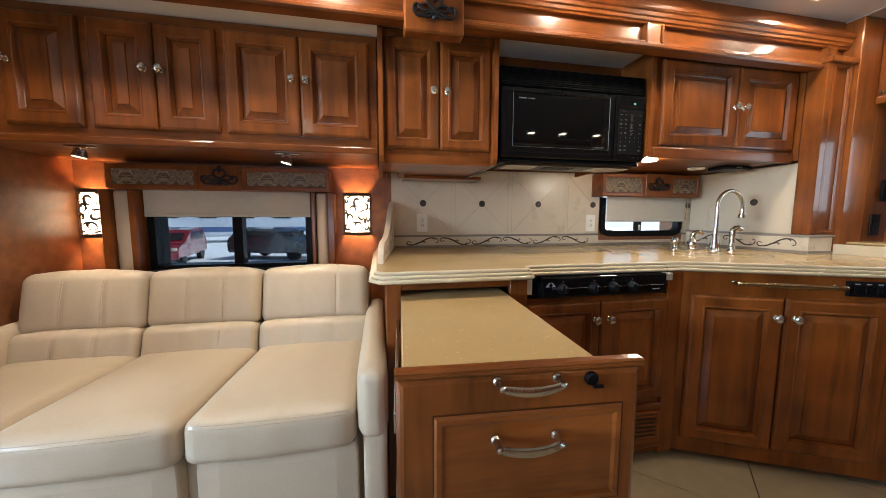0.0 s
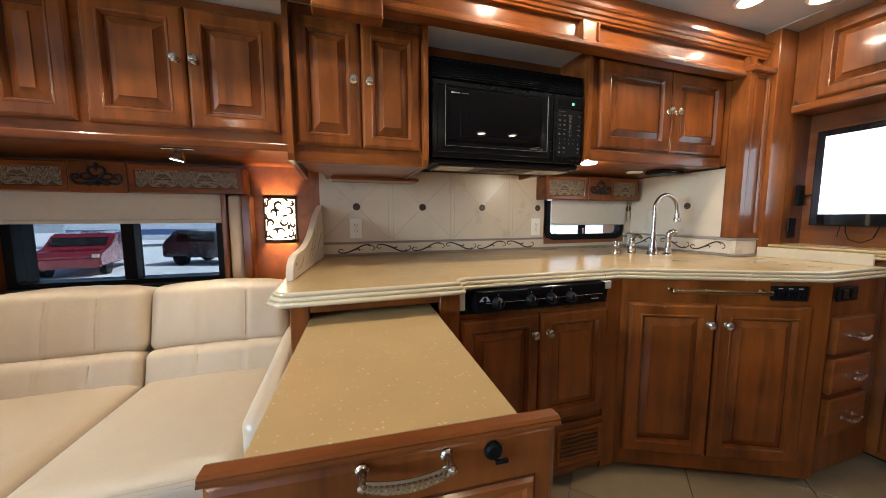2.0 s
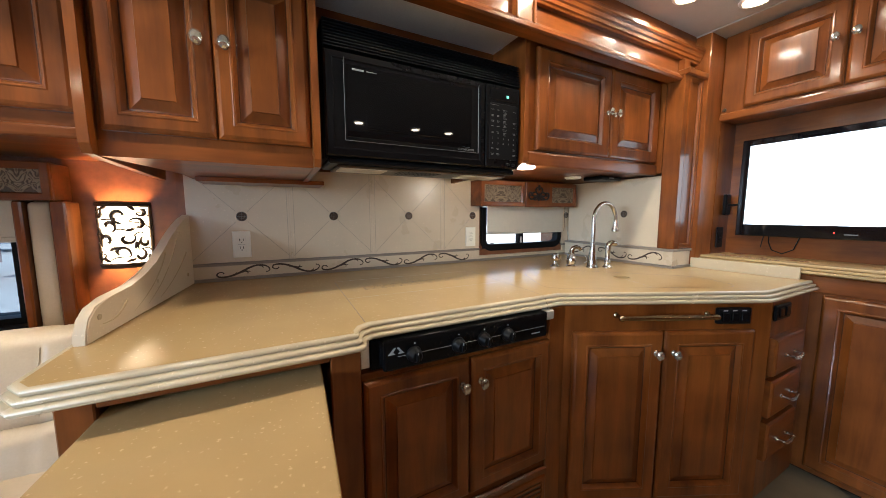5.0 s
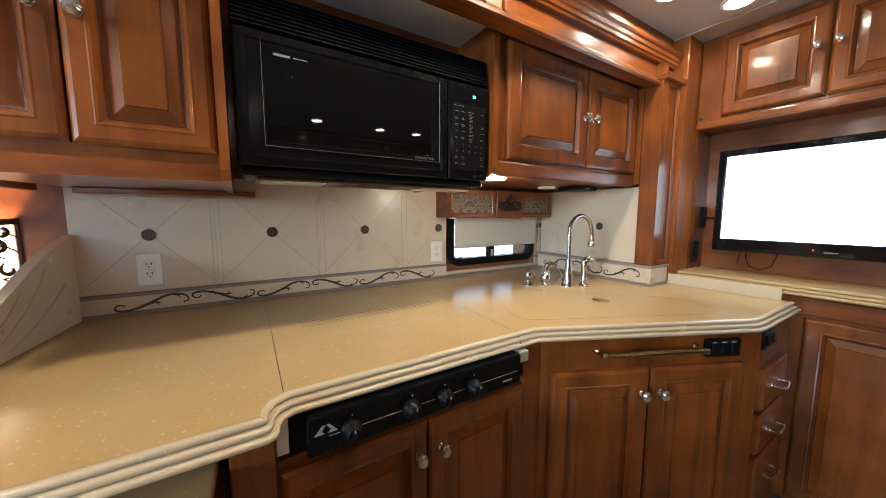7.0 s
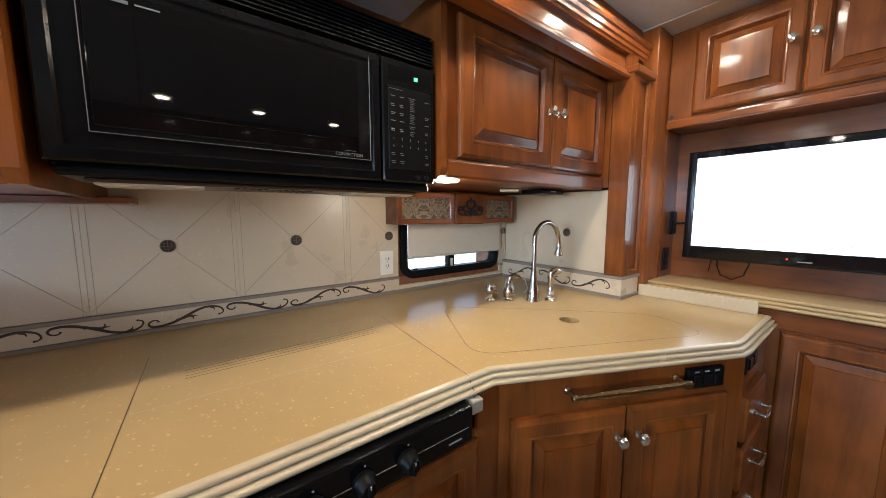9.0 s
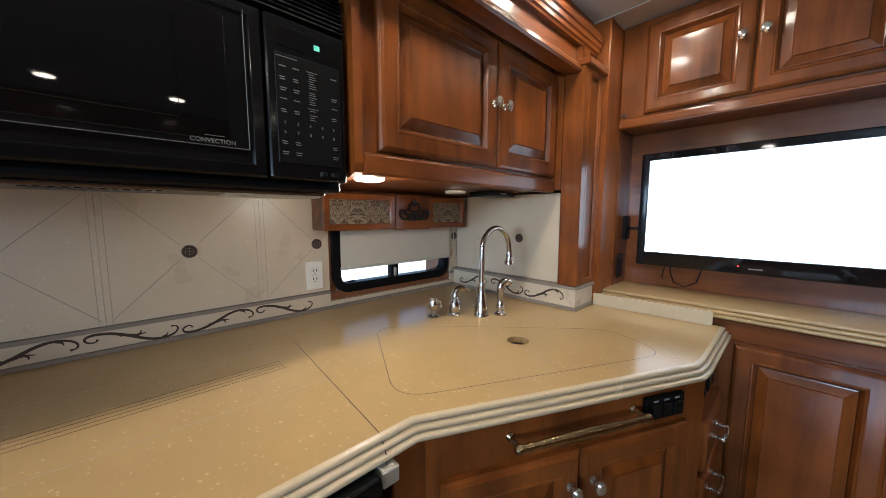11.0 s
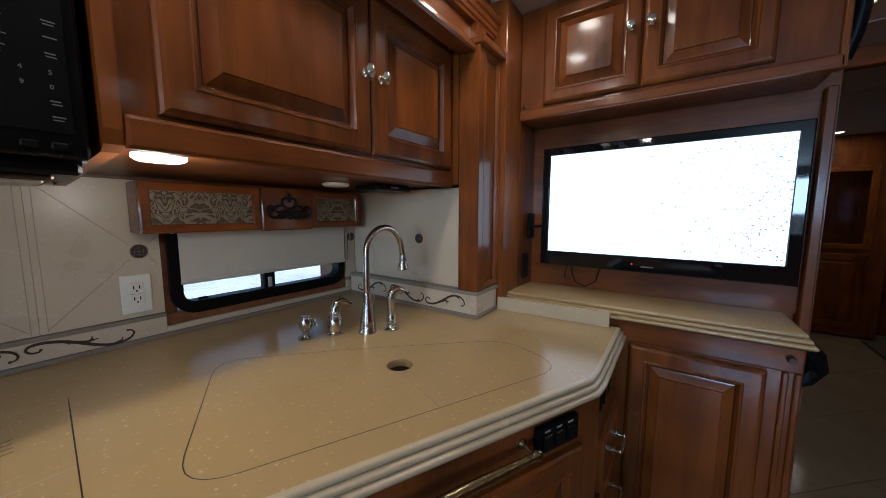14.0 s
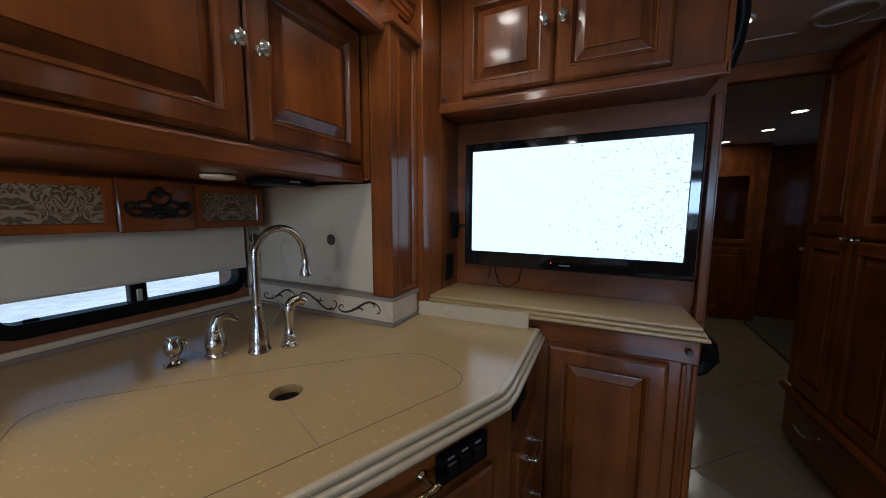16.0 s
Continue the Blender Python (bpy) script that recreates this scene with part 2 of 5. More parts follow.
# static thickens to the right, painting a view-angle dimming into the screen
_sx, _ma, _ad = _n.new("ShaderNodeSeparateXYZ"), _n.new("ShaderNodeMath"), _n.new("ShaderNodeMath")
_ma.operation, _ma.inputs[1].default_value, _ma.inputs[2].default_value, _ad.operation = "MULTIPLY_ADD", -0.09, 0.04, "ADD"
_l.new(_tc.outputs["Object"], _sx.inputs[0])
_l.new(_sx.outputs[0], _ma.inputs[0])
_l.new(_ma.outputs[0], _ad.inputs[0])
_l.new(_no.outputs["Fac"], _ad.inputs[1])
_l.new(_ad.outputs[0], _rp.inputs[0])
_l.new(_rp.outputs[0], _b.inputs["Emission Color"])
_b.inputs["Emission Strength"].default_value = 3.4 * LAMPS
TINT, _n, _l, _b = node_mat("tinted_window_glass")
_b.inputs["Base Color"].default_value = (0.21, 0.25, 0.29, 1)
_b.inputs["Roughness"].default_value, _b.inputs["Transmission Weight"].default_value, _b.inputs["IOR"].default_value = 0.02, 1.0, 1.12
GLASS, _n, _l, _b = node_mat("window_glass")
_b.inputs["Base Color"].default_value = (0.9, 0.95, 0.95, 1)
_b.inputs["Roughness"].default_value, _b.inputs["Transmission Weight"].default_value, _b.inputs["IOR"].default_value = 0.02, 1.0, 1.1


# ---- builders ----
def thing(name, m, label, category, group="", kind=""):
    ob = new(name)
    ob.matrix_world = m
    return tagged(ob, label, category, group, kind)


def part(name, bm, material, parent=None, label=""):
    me = bpy.data.meshes.new(name)
    bmesh.ops.recalc_face_normals(bm, faces=bm.faces)
    bm.to_mesh(me)
    bm.free()
    me.materials.append(material)
    ob = new(name, me)
    if parent:
        ob.parent = parent
    if label:
        ob["label"] = label
    return ob


def smooth(ob, angle=40):
    me = ob.data
    me.shade_smooth()
    me.set_sharp_from_angle(angle=radians(angle))
    return ob


def struct(name, bm, material, label, category):
    return tagged(part(name, bm, material), label, category, kind="structure")


def box(x0, x1, y0, y1, z0, z1, bevel=0.0, bm=None, seg=1):
    bm = bm or bmesh.new()
    vs = [bm.verts.new((x, y, z)) for x in (x0, x1) for y in (y0, y1) for z in (z0, z1)]
    fs = [bm.faces.new([vs[i] for i in q]) for q in ((0, 1, 3, 2), (4, 6, 7, 5), (0, 4, 5, 1), (2, 3, 7, 6), (0, 2, 6, 4), (1, 5, 7, 3))]
    if bevel:
        bmesh.ops.bevel(bm, geom=list({e for f in fs for e in f.edges}), offset=bevel, segments=seg, profile=0.5, affect="EDGES")
    return bm


def nested(w, h, loops, fill=True, bm=None, x0=0.0, z0=0.0):
    """Rectangles one within another, each (inset, depth): a moulded front seen from -y."""
    bm = bm or bmesh.new()
    prev = None
    for d, y in loops:
        ring = [bm.verts.new((x0 + x, y, z0 + z)) for x, z in ((d, d), (w - d, d), (w - d, h - d), (d, h - d))]
        if prev:
            for i in range(4):
                bm.faces.new((prev[i], prev[(i + 1) % 4], ring[(i + 1) % 4], ring[i]))
        prev = ring
    if fill:
        bm.faces.new(prev)
    return bm


def lathe(profile, seg=20, bm=None, m=None):
    """Turns (radius, height) pairs round z."""
    bm = bm or bmesh.new()
    prev = None
    for r, z in profile:
        ring = [bm.verts.new((r * math.cos(2 * math.pi * i / seg), r * math.sin(2 * math.pi * i / seg), z)) for i in range(seg)]
        if m:
            for v in ring:
                v.co = m @ v.co
        if prev:
            for i in range(seg):
                bm.faces.new((prev[i], prev[(i + 1) % seg], ring[(i + 1) % seg], ring[i]))
        else:
            bm.faces.new(ring)
        prev = ring
    bm.faces.new(prev)
    return bm


def tube(points, radius, seg=8, bm=None, flat=1.0, axis=None):
    """A round (or flattened, along axis) bar through points; radius is a number or a function of 0..1."""
    bm = bm or bmesh.new()
    pts = [Vector(p) for p in points]
    prev, up = None, Vector((0.13, 0.21, 0.97))
    for k, p in enumerate(pts):
        d = (pts[min(k + 1, len(pts) - 1)] - pts[max(k - 1, 0)]).normalized()
        if axis:
            b = Vector(axis)
            a = d.cross(b).normalized()
        else:
            a = d.cross(up).normalized()
            b = a.cross(d).normalized()
            up = b
        r = radius(k / (len(pts) - 1)) if callable(radius) else radius
        ring = [bm.verts.new(p + a * r * math.cos(2 * math.pi * i / seg) + b * r * flat * math.sin(2 * math.pi * i / seg)) for i in range(seg)]
        if prev:
            for i in range(seg):
                bm.faces.new((prev[i], prev[(i + 1) % seg], ring[(i + 1) % seg], ring[i]))
        else:
            bm.faces.new(ring)
        prev = ring
    bm.faces.new(prev)
    return bm


def prism(outline, z0, z1, bm=None):
    bm = bm or bmesh.new()
    lo = [bm.verts.new((x, y, z0)) for x, y in outline]
    hi = [bm.verts.new((x, y, z1)) for x, y in outline]
    n = len(outline)
    for i in range(n):
        bm.faces.new((lo[i], lo[(i + 1) % n], hi[(i + 1) % n], hi[i]))
    bm.faces.new(lo[::-1])
    bm.faces.new(hi)
    return bm


def extrude_x(outline, x0, x1, bm=None):
    """A profile of (y, z) drawn out along x."""
    bm = bm or bmesh.new()
    a = [bm.verts.new((x0, y, z)) for y, z in outline]
    b = [bm.verts.new((x1, y, z)) for y, z in outline]
    n = len(outline)
    for i in range(n):
        bm.faces.new((a[i], a[(i + 1) % n], b[(i + 1) % n], b[i]))
    bm.faces.new(a[::-1])
    bm.faces.new(b)
    return bm


def add_knob(parent, x, z, y=0.0):
    prof = [(0.009, 0), (0.009, 0.003), (0.0045, 0.006), (0.0045, 0.014), (0.009, 0.017), (0.0145, 0.024), (0.0145, 0.028), (0.010, 0.033), (0.004, 0.035)]
    m = pose(x, y, z, 90, 0, 0) @ Matrix.Diagonal((1, 1.25, 1, 1))
    return smooth(part("knob", lathe(prof, 10, m=m), CRYSTAL, parent, "faceted clear knob on a nickel stem"), 25)


def add_door(parent, x, z, w, h, y=0.0, t=0.023, fw=0.058, knob=None, material=None):
    """A raised-panel door leaf with its front at y - t."""
    f = y - t
    bm = nested(w, h, [(0, y), (0, f + 0.009), (0.005, f + 0.003), (0.012, f), (fw - 0.014, f), (fw - 0.011, f - 0.002), (fw - 0.006, f - 0.001), (fw - 0.002, f + 0.006), (fw + 0.002, f + 0.014), (fw + 0.008, f + 0.017), (fw + 0.010, f + 0.020)], True, None, x, z)
    door = part("door", bm, material or WOOD, parent)
    # groove faces take a dark glaze colour that also paints the crease shade
    door.data.materials.append(GLAZE_AND_SHADE)
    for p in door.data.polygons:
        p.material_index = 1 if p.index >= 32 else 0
    i = fw + 0.002
    part("panel", nested(w - 2 * i, h - 2 * i, [(0, f + 0.019), (0.002, f + 0.0155), (0.006, f + 0.0145), (0.030, f + 0.0045), (0.0315, f - 0.0005), (0.040, f - 0.0005)], True, None, x + i, z + i), material or WOOD, door)
    if knob:
        add_knob(door, x + knob[0], z + knob[1], f)
    return door


def bow_handle(parent, x, z, w, y=0.0, material=None):
    """Flat sagging bar with a hammered front between two round posts."""
    n = 16

    def at(u):
        v = 2 * u - 1
        return Vector((x + v * w / 2, y - 0.025 - 0.004 * (1 - v * v), z - 0.0065 * (1 - v * v)))

    bm = bmesh.new()
    rings = []
    for k in range(n + 1):
        c, hh = at(k / n), 0.0052 + 0.0030 * math.sin(math.pi * k / n) ** 0.5
        rings.append([bm.verts.new(c + Vector((0, dy, dz))) for dy, dz in ((0.004, -hh * 0.7), (0, -hh), (-0.003, -hh * 0.8), (-0.0045, 0), (-0.003, hh * 0.8), (0, hh), (0.004, hh * 0.7))])
    for p, q in zip(rings, rings[1:]):
        for i in range(7):
            bm.faces.new((p[i], p[(i + 1) % 7], q[(i + 1) % 7], q[i]))
    bm.faces.new(rings[0])
    bm.faces.new(list(reversed(rings[-1])))
    for e in (-1, 1):
        lathe([(0.0085, 0), (0.0085, 0.003), (0.0055, 0.006), (0.0045, 0.018), (0.0062, 0.024), (0.0058, 0.030), (0.002, 0.033)], 12, bm, pose(x + e * w / 2, y, z + 0.001, 90))
    for k in range(15):
        for j in (-1, 0, 1):
            c = at((k + 0.9 + 0.35 * (j == 0)) / 16.6)
            lathe([(0.0017, 0), (0.0012, 0.0009), (0.0003, 0.0012)], 5, bm, pose(c.x, c.y - 0.0042 + 0.0011 * abs(j), c.z + j * 0.0044, 90))
    return smooth(part("handle", bm, material or NICKEL, parent, "polished nickel handle with a hammered front"), 35)


def inset(outline, d):
    """The outline (counter-clockwise) moved inwards by d with mitred corners."""
    out, n = [], len(outline)
    for i in range(n):
        p0, p1, p2 = (Vector(outline[(i + k) % n]) for k in (-1, 0, 1))
        a, b = (p1 - p0).normalized(), (p2 - p1).normalized()
        na, nb = Vector((-a.y, a.x)), Vector((-b.y, b.x))
        k = (na + nb) / max(0.2, 1 + na.dot(nb))
        out.append((p1.x + k.x * d, p1.y + k.y * d))
    return out


BEADS = [(0.030, 0.0)]
for _k in range(3):
    BEADS += [(0.0225 - 0.0085 * _k - 0.0055 * math.cos(_a), -0.0064 - 0.0136 * _k + 0.0064 * math.sin(_a)) for _a in [radians(v) for v in (80, 50, 22, 0, -25, -52, -82)]]
BEADS += [(0.010, -0.043)]


def beaded_rim(outline, ztop, beads):
    bm, prev = bmesh.new(), None
    for d, dz in beads:
        ring = [bm.verts.new((x, y, ztop + dz)) for x, y in inset(outline, d)]
        if prev:
            for i in range(len(ring)):
                bm.faces.new((prev[i], prev[(i + 1) % len(ring)], ring[(i + 1) % len(ring)], ring[i]))
        prev = ring
    bm.faces.new(prev)
    return bm


def flat_top(outline, z, hole=None, depth=0.04):
    """A level face inside the outline, with one round hole (x, y, radius) through it."""
    bm = bmesh.new()
    ring = [bm.verts.new((x, y, z)) for x, y in outline]
    edges = [bm.edges.new((ring[i - 1], ring[i])) for i in range(len(ring))]
    if hole:
        hr = [bm.verts.new((hole[0] + hole[2] * math.cos(a), hole[1] + hole[2] * math.sin(a), z)) for a in [2 * math.pi * k / 28 for k in range(28)]]
        edges += [bm.edges.new((hr[i - 1], hr[i])) for i in range(28)]
        lo = [bm.verts.new((v.co.x, v.co.y, z - depth)) for v in hr]
    bmesh.ops.triangle_fill(bm, use_beauty=True, edges=edges)
    if hole:
        for i in range(28):
            bm.faces.new((hr[i - 1], hr[i], lo[i], lo[i - 1]))
    return bm


def flowing(pts, n=5):
    """A smooth line through a few guide points."""
    p = [Vector(q) for q in (pts[0], *pts, pts[-1])]
    out = []
    for a, b, c, d in zip(p, p[1:], p[2:], p[3:]):
        out += [0.5 * (2 * b + (c - a) * u + (2 * a - 5 * b + 4 * c - d) * u * u + (3 * b - a - 3 * c + d) * u ** 3) for u in [k / n for k in range(n)]]
    return out + [p[-1]]


def scroll(parent, m, w, h, flip=1):
    """An acanthus stroke: a small curl, a rising wave with thorns, a hooked end."""
    def line(pts, r):
        tube([(x * w, 0, z * h * flip) for x, z in flowing(pts)], r, 6, bm, 0.4, (0, 1, 0))

    bm = bmesh.new()
    line([(0.135, -0.16), (0.115, -0.02), (0.055, -0.02), (0.015, -0.20), (0.045, -0.40), (0.15, -0.46), (0.28, -0.36), (0.40, -0.16), (0.51, 0.08), (0.62, 0.32), (0.74, 0.47), (0.86, 0.45), (0.95, 0.28), (0.985, 0.02), (0.96, -0.16), (0.91, -0.20)],
         lambda q: 0.0017 + 0.0026 * math.sin(math.pi * min(1, q * 0.9 + 0.05)) ** 2 + 0.0012 * (q > 0.97) + 0.0012 * (q < 0.03))
    line([(0.44, -0.10), (0.53, -0.02), (0.57, -0.16), (0.565, -0.30)], lambda q: 0.0038 * (1 - q) + 0.0007)
    line([(0.50, 0.02), (0.57, -0.04), (0.63, -0.08)], lambda q: 0.0032 * (1 - q) + 0.0007)
    line([(0.30, -0.34), (0.345, -0.20), (0.37, -0.06)], lambda q: 0.0030 * (1 - q) + 0.0006)
    line([(0.80, 0.45), (0.85, 0.33), (0.865, 0.16)], lambda q: 0.0034 * (1 - q) + 0.0007)
    ob = part("scroll", bm, INLAY, parent)
    ob.matrix_local = m
    return ob


# ---- the setting ----
WY, SY, TOP, CEILING = 2.27, 2.34, 0.92, 2.13
struct("floor", box(-4.1, 7.1, -1.75, 2.5, -0.08, -0.012), GROUT, "dark grout bed under polished beige floor tiles", "floor")
struct("ceiling", box(-4.1, 7.1, -1.75, 2.5, CEILING, CEILING + 0.06), CEIL, "padded greige vinyl ceiling with slim seams", "ceiling")
wall = box(-1.45, -1.09, SY, SY + 0.12, 0, CEILING)
box(-0.22, 0.235, SY, SY + 0.12, 0, CEILING, 0, wall)
box(-1.09, -0.22, SY, SY + 0.12, 0, 0.80, 0, wall)
box(-1.09, -0.22, SY, SY + 0.12, 1.26, CEILING, 0, wall)
struct("wall_sofa", wall, PAPER, "mottled brown vinyl wall behind the sofa", "wall")
wall = box(0.235, 1.74, WY + 0.012, SY + 0.12, 0, CEILING)
box(2.40, 3.02, WY + 0.012, SY + 0.12, 0, CEILING, 0, wall)
box(1.74, 2.40, WY + 0.012, SY + 0.12, 0, 0.955, 0, wall)
box(1.74, 2.40, WY + 0.012, SY + 0.12, 1.26, CEILING, 0, wall)
struct("wall_kitchen", wall, PAPER, "brown wall behind the kitchen panels", "wall")
struct("wall_sofa_end", box(-1.55, -1.43, 1.15, SY + 0.12, 0, CEILING), PAPER, "mottled brown vinyl wall at the end of the sofa", "wall")
struct("wall_front_side", box(-4.1, -1.55, 1.55, 1.65, 0, CEILING), PAPER, "brown vinyl side wall towards the cab", "wall")
wall = box(-4.1, -1.2, -1.15, -1.05, 0, CEILING)
box(-0.1, 2.95, -1.15, -1.05, 0, CEILING, 0, wall)
box(-1.2, -0.1, -1.15, -1.05, 0, 0.75, 0, wall)
box(-1.2, -0.1, -1.15, -1.05, 1.35, CEILING, 0, wall)
struct("wall_across", wall, WOOD, "stained maple wall across the aisle with an assumed window", "wall")
wall = box(-4.2, -4.1, -1.15, 1.65, 0, 0.95)
box(-4.2, -4.1, -1.15, 1.65, 1.95, CEILING, 0, wall)
struct("wall_cab", wall, PAPER, "plain unseen wall below and above the assumed windscreen", "wall")
struct("wall_behind_screen", box(2.95, 3.03, 0.56, SY + 0.1, 0, CEILING), WOOD, "stained maple partition behind the television", "wall")
struct("wall_passage", box(3.03, 7.0, 0.56, 0.66, 0, CEILING), WOOD, "stained maple wall of the passage", "wall")
struct("wall_far_end", box(6.95, 7.05, -1.75, 0.7, 0, CEILING), WOOD, "dark stained maple wall at the end of the passage", "wall")
struct("wall_bedroom_side", box(4.26, 7.05, -1.72, -1.62, 0, CEILING), WOOD, "dark stained maple side wall past the wardrobe", "wall")
# filler wall out of view, added to stop sun leaking in past the wardrobe
struct("wall_bedroom_return", box(4.16, 4.26, -1.72, -0.80, 0, CEILING), WOOD, "unseen maple filler wall added behind the wardrobe to block sun", "wall")
struct("wall_wardrobe_back", box(2.90, 4.155, -1.05, -0.80, 0, CEILING), WOOD, "wall behind the wardrobe", "wall")
struct("trim", box(3.94, 4.0, -0.14, 0.60, 2.035, 2.128, 0.006), WOOD_Y, "stained maple beam across the passage", "trim")
seam = box(2.60, 2.612, -0.9, 1.6, CEILING - 0.005, CEILING - 0.001, 0.001)
box(3.64, 3.652, -0.2, 0.6, CEILING - 0.005, CEILING - 0.001, 0.001, seam)
struct("ceiling_trim", seam, CEIL, "slim vinyl ceiling seams", "trim")

# crown fascia with recessed panels over the whole run
crown = thing("crown_fascia", pose(0, 0, 0), "stained maple crown fascia with recessed panels, lit by ceiling lamps", "crown moulding", kind="structure")
part("backboard", box(-1.43, 2.606, 1.585, 1.62, 1.88, CEILING, 0), WOOD_H, crown)
part("lower_rail", extrude_x([(1.585, 1.875), (1.555, 1.875), (1.549, 1.882), (1.549, 1.893), (1.560, 1.900), (1.564, 1.912), (1.585, 1.916)], -1.43, 2.606), WOOD_H, crown)
part("cornice", extrude_x([(1.585, 1.985), (1.566, 1.985), (1.563, 1.993), (1.557, 1.996), (1.555, 2.008), (1.549, 2.012), (1.546, 2.026), (1.540, 2.030), (1.537, 2.038), (1.537, 2.052), (1.585, 2.056)], -1.43, 2.600), WOOD_H, crown)
for x in (-0.55, 1.43, 2.50):
    part("stile", box(x - 0.035, x + 0.035, 1.565, 1.60, 1.90, 1.99, 0.004), WOOD, crown)
    for e in (-0.04, 0.04):
        if x + e < 2.53:
            part("bead", box(x + e - 0.006, x + e + 0.006, 1.556, 1.60, 1.905, 1.986, 0.003), WOOD, crown)
part("block", box(0.293, 0.53, 1.535, 1.60, 1.83, 2.00, 0.006), WOOD, crown, "stained maple block with an iron scroll ornament")
struct("soffit", box(-1.43, 2.43, 1.622, WY, 1.925, 1.945), SOFFIT, "white soffit above the wall cabinets", "soffit")


def ornament(parent, x, y, z, s, material=IRON, rz=0):
    """A three-lobed scroll of iron, s wide."""
    bm = bmesh.new()

    def line(pts, r):
        tube([(x * s, 0, z * s) for x, z in flowing(pts)], r, 6, bm)

    for e in (-1, 1):
        line([(0, -0.02), (e * 0.09, 0.02), (e * 0.15, 0.12), (e * 0.12, 0.21), (e * 0.03, 0.22), (0, 0.14)], s * 0.030)
        line([(e * 0.02, -0.02), (e * 0.14, 0.06), (e * 0.27, 0.05), (e * 0.30, -0.02), (e * 0.22, -0.06), (e * 0.04, -0.03)], s * 0.028)
        line([(0, -0.07), (e * 0.12, -0.10), (e * 0.24, -0.16), (e * 0.36, -0.17), (e * 0.45, -0.08), (e * 0.44, 0.03), (e * 0.36, 0.05), (e * 0.33, -0.02), (e * 0.38, -0.05)], s * 0.030)
        line([(0, -0.07), (e * 0.10, -0.17), (e * 0.19, -0.19), (e * 0.24, -0.14), (e * 0.19, -0.11)], s * 0.024)
    for px, pz, r in ((0, 0.27, 0.062), (0, -0.17, 0.06), (0, -0.02, 0.06), (-0.23, -0.14, 0.04), (0.23, -0.14, 0.04)):
        lathe([(s * r * 0.4, -s * r * 0.6), (s * r, 0), (s * r * 0.4, s * r * 0.6)], 10, bm, pose(px * s, 0, pz * s, 90))
    ob = smooth(part("ornament", bm, material, parent, "black iron scroll ornament"))
    ob.matrix_local = pose(x, y, z, 0, 0, rz)
    return ob


ornament(crown, 0.41, 1.528, 1.915, 0.18)

# ---- wall cabinets ----
sofa_cab = thing("overhead_cabinet", pose(0, 0, 0), "long stained maple overhead cabinet with raised-panel doors above the sofa", "cabinet")
part("body", box(-1.43, 0.186, 1.792, SY, 1.415, 1.922, 0.003), WOOD_H, sofa_cab)
part("light_rail", box(-1.43, 0.186, 1.776, 1.80, 1.402, 1.432, 0.006, None, 2), WOOD_H, sofa_cab)
for x0, w, k in ((-1.44, 0.235, 0.205), (-1.198, 0.25, 0.03), (-0.915, 0.222, 0.195), (-0.690, 0.222, 0.027), (-0.437, 0.292, 0.265), (-0.142, 0.292, 0.027)):
    if x0 > -1.43:
        add_door(sofa_cab, x0, 1.468, w, 0.415, 1.792, knob=(k, 0.23))

tall_cab = thing("overhead_cabinet", pose(0, 0, 0), "two-door stained maple wall cabinet with a tapered underside beside the microwave", "cabinet")
part("body", box(0.196, 0.712, 1.70, WY, 1.385, 1.922, 0.003), WOOD, tall_cab)
for x in (0.190, 0.700):
    bm = extrude_x([(2.26, 1.93), (1.66, 1.93), (1.648, 1.90), (1.648, 1.42), (1.650, 1.375), (1.664, 1.352), (1.70, 1.350), (2.10, 1.345), (2.26, 1.345)], x, x + 0.020)
    part("side_panel", bm, WOOD, tall_cab)
add_door(tall_cab, 0.220, 1.415, 0.236, 0.465, 1.70, knob=(0.208, 0.245), fw=0.05)
add_door(tall_cab, 0.460, 1.415, 0.236, 0.465, 1.70, knob=(0.028, 0.245), fw=0.05)
part("underside", prism([(0.21, 1.69), (0.70, 1.69), (0.70, 2.25), (0.30, 2.25), (0.30, 2.05)], 1.352, 1.39), WOOD_H, tall_cab)
part("plinth", box(0.33, 0.785, 2.10, WY - 0.006, 1.334, 1.3515, 0.002), WOOD_H, tall_cab)

sink_uc = thing("overhead_cabinet", pose(0, 0, 0), "two-door stained maple wall cabinet above the sink", "cabinet")
part("body", box(1.525, 2.428, 1.662, WY, 1.422, 1.922, 0.003), WOOD, sink_uc)
part("side_panel", extrude_x([(2.26, 1.93), (1.66, 1.93), (1.642, 1.90), (1.642, 1.44), (1.648, 1.418), (1.67, 1.408), (2.26, 1.385)], 1.502, 1.524), WOOD, sink_uc)
part("bottom_rail", box(1.525, 2.428, 1.642, 1.664, 1.412, 1.468, 0.008, None, 2), WOOD_H, sink_uc)
add_door(sink_uc, 1.572, 1.476, 0.456, 0.412, 1.662, knob=(0.43, 0.205), fw=0.062)
add_door(sink_uc, 2.032, 1.476, 0.388, 0.412, 1.662, knob=(0.026, 0.205), fw=0.062)

niche = struct("niche_panel", box(0.72, 1.503, 1.86, 1.875, 1.39, 1.925), WOOD_H, "stained maple panel above the microwave", "panel")

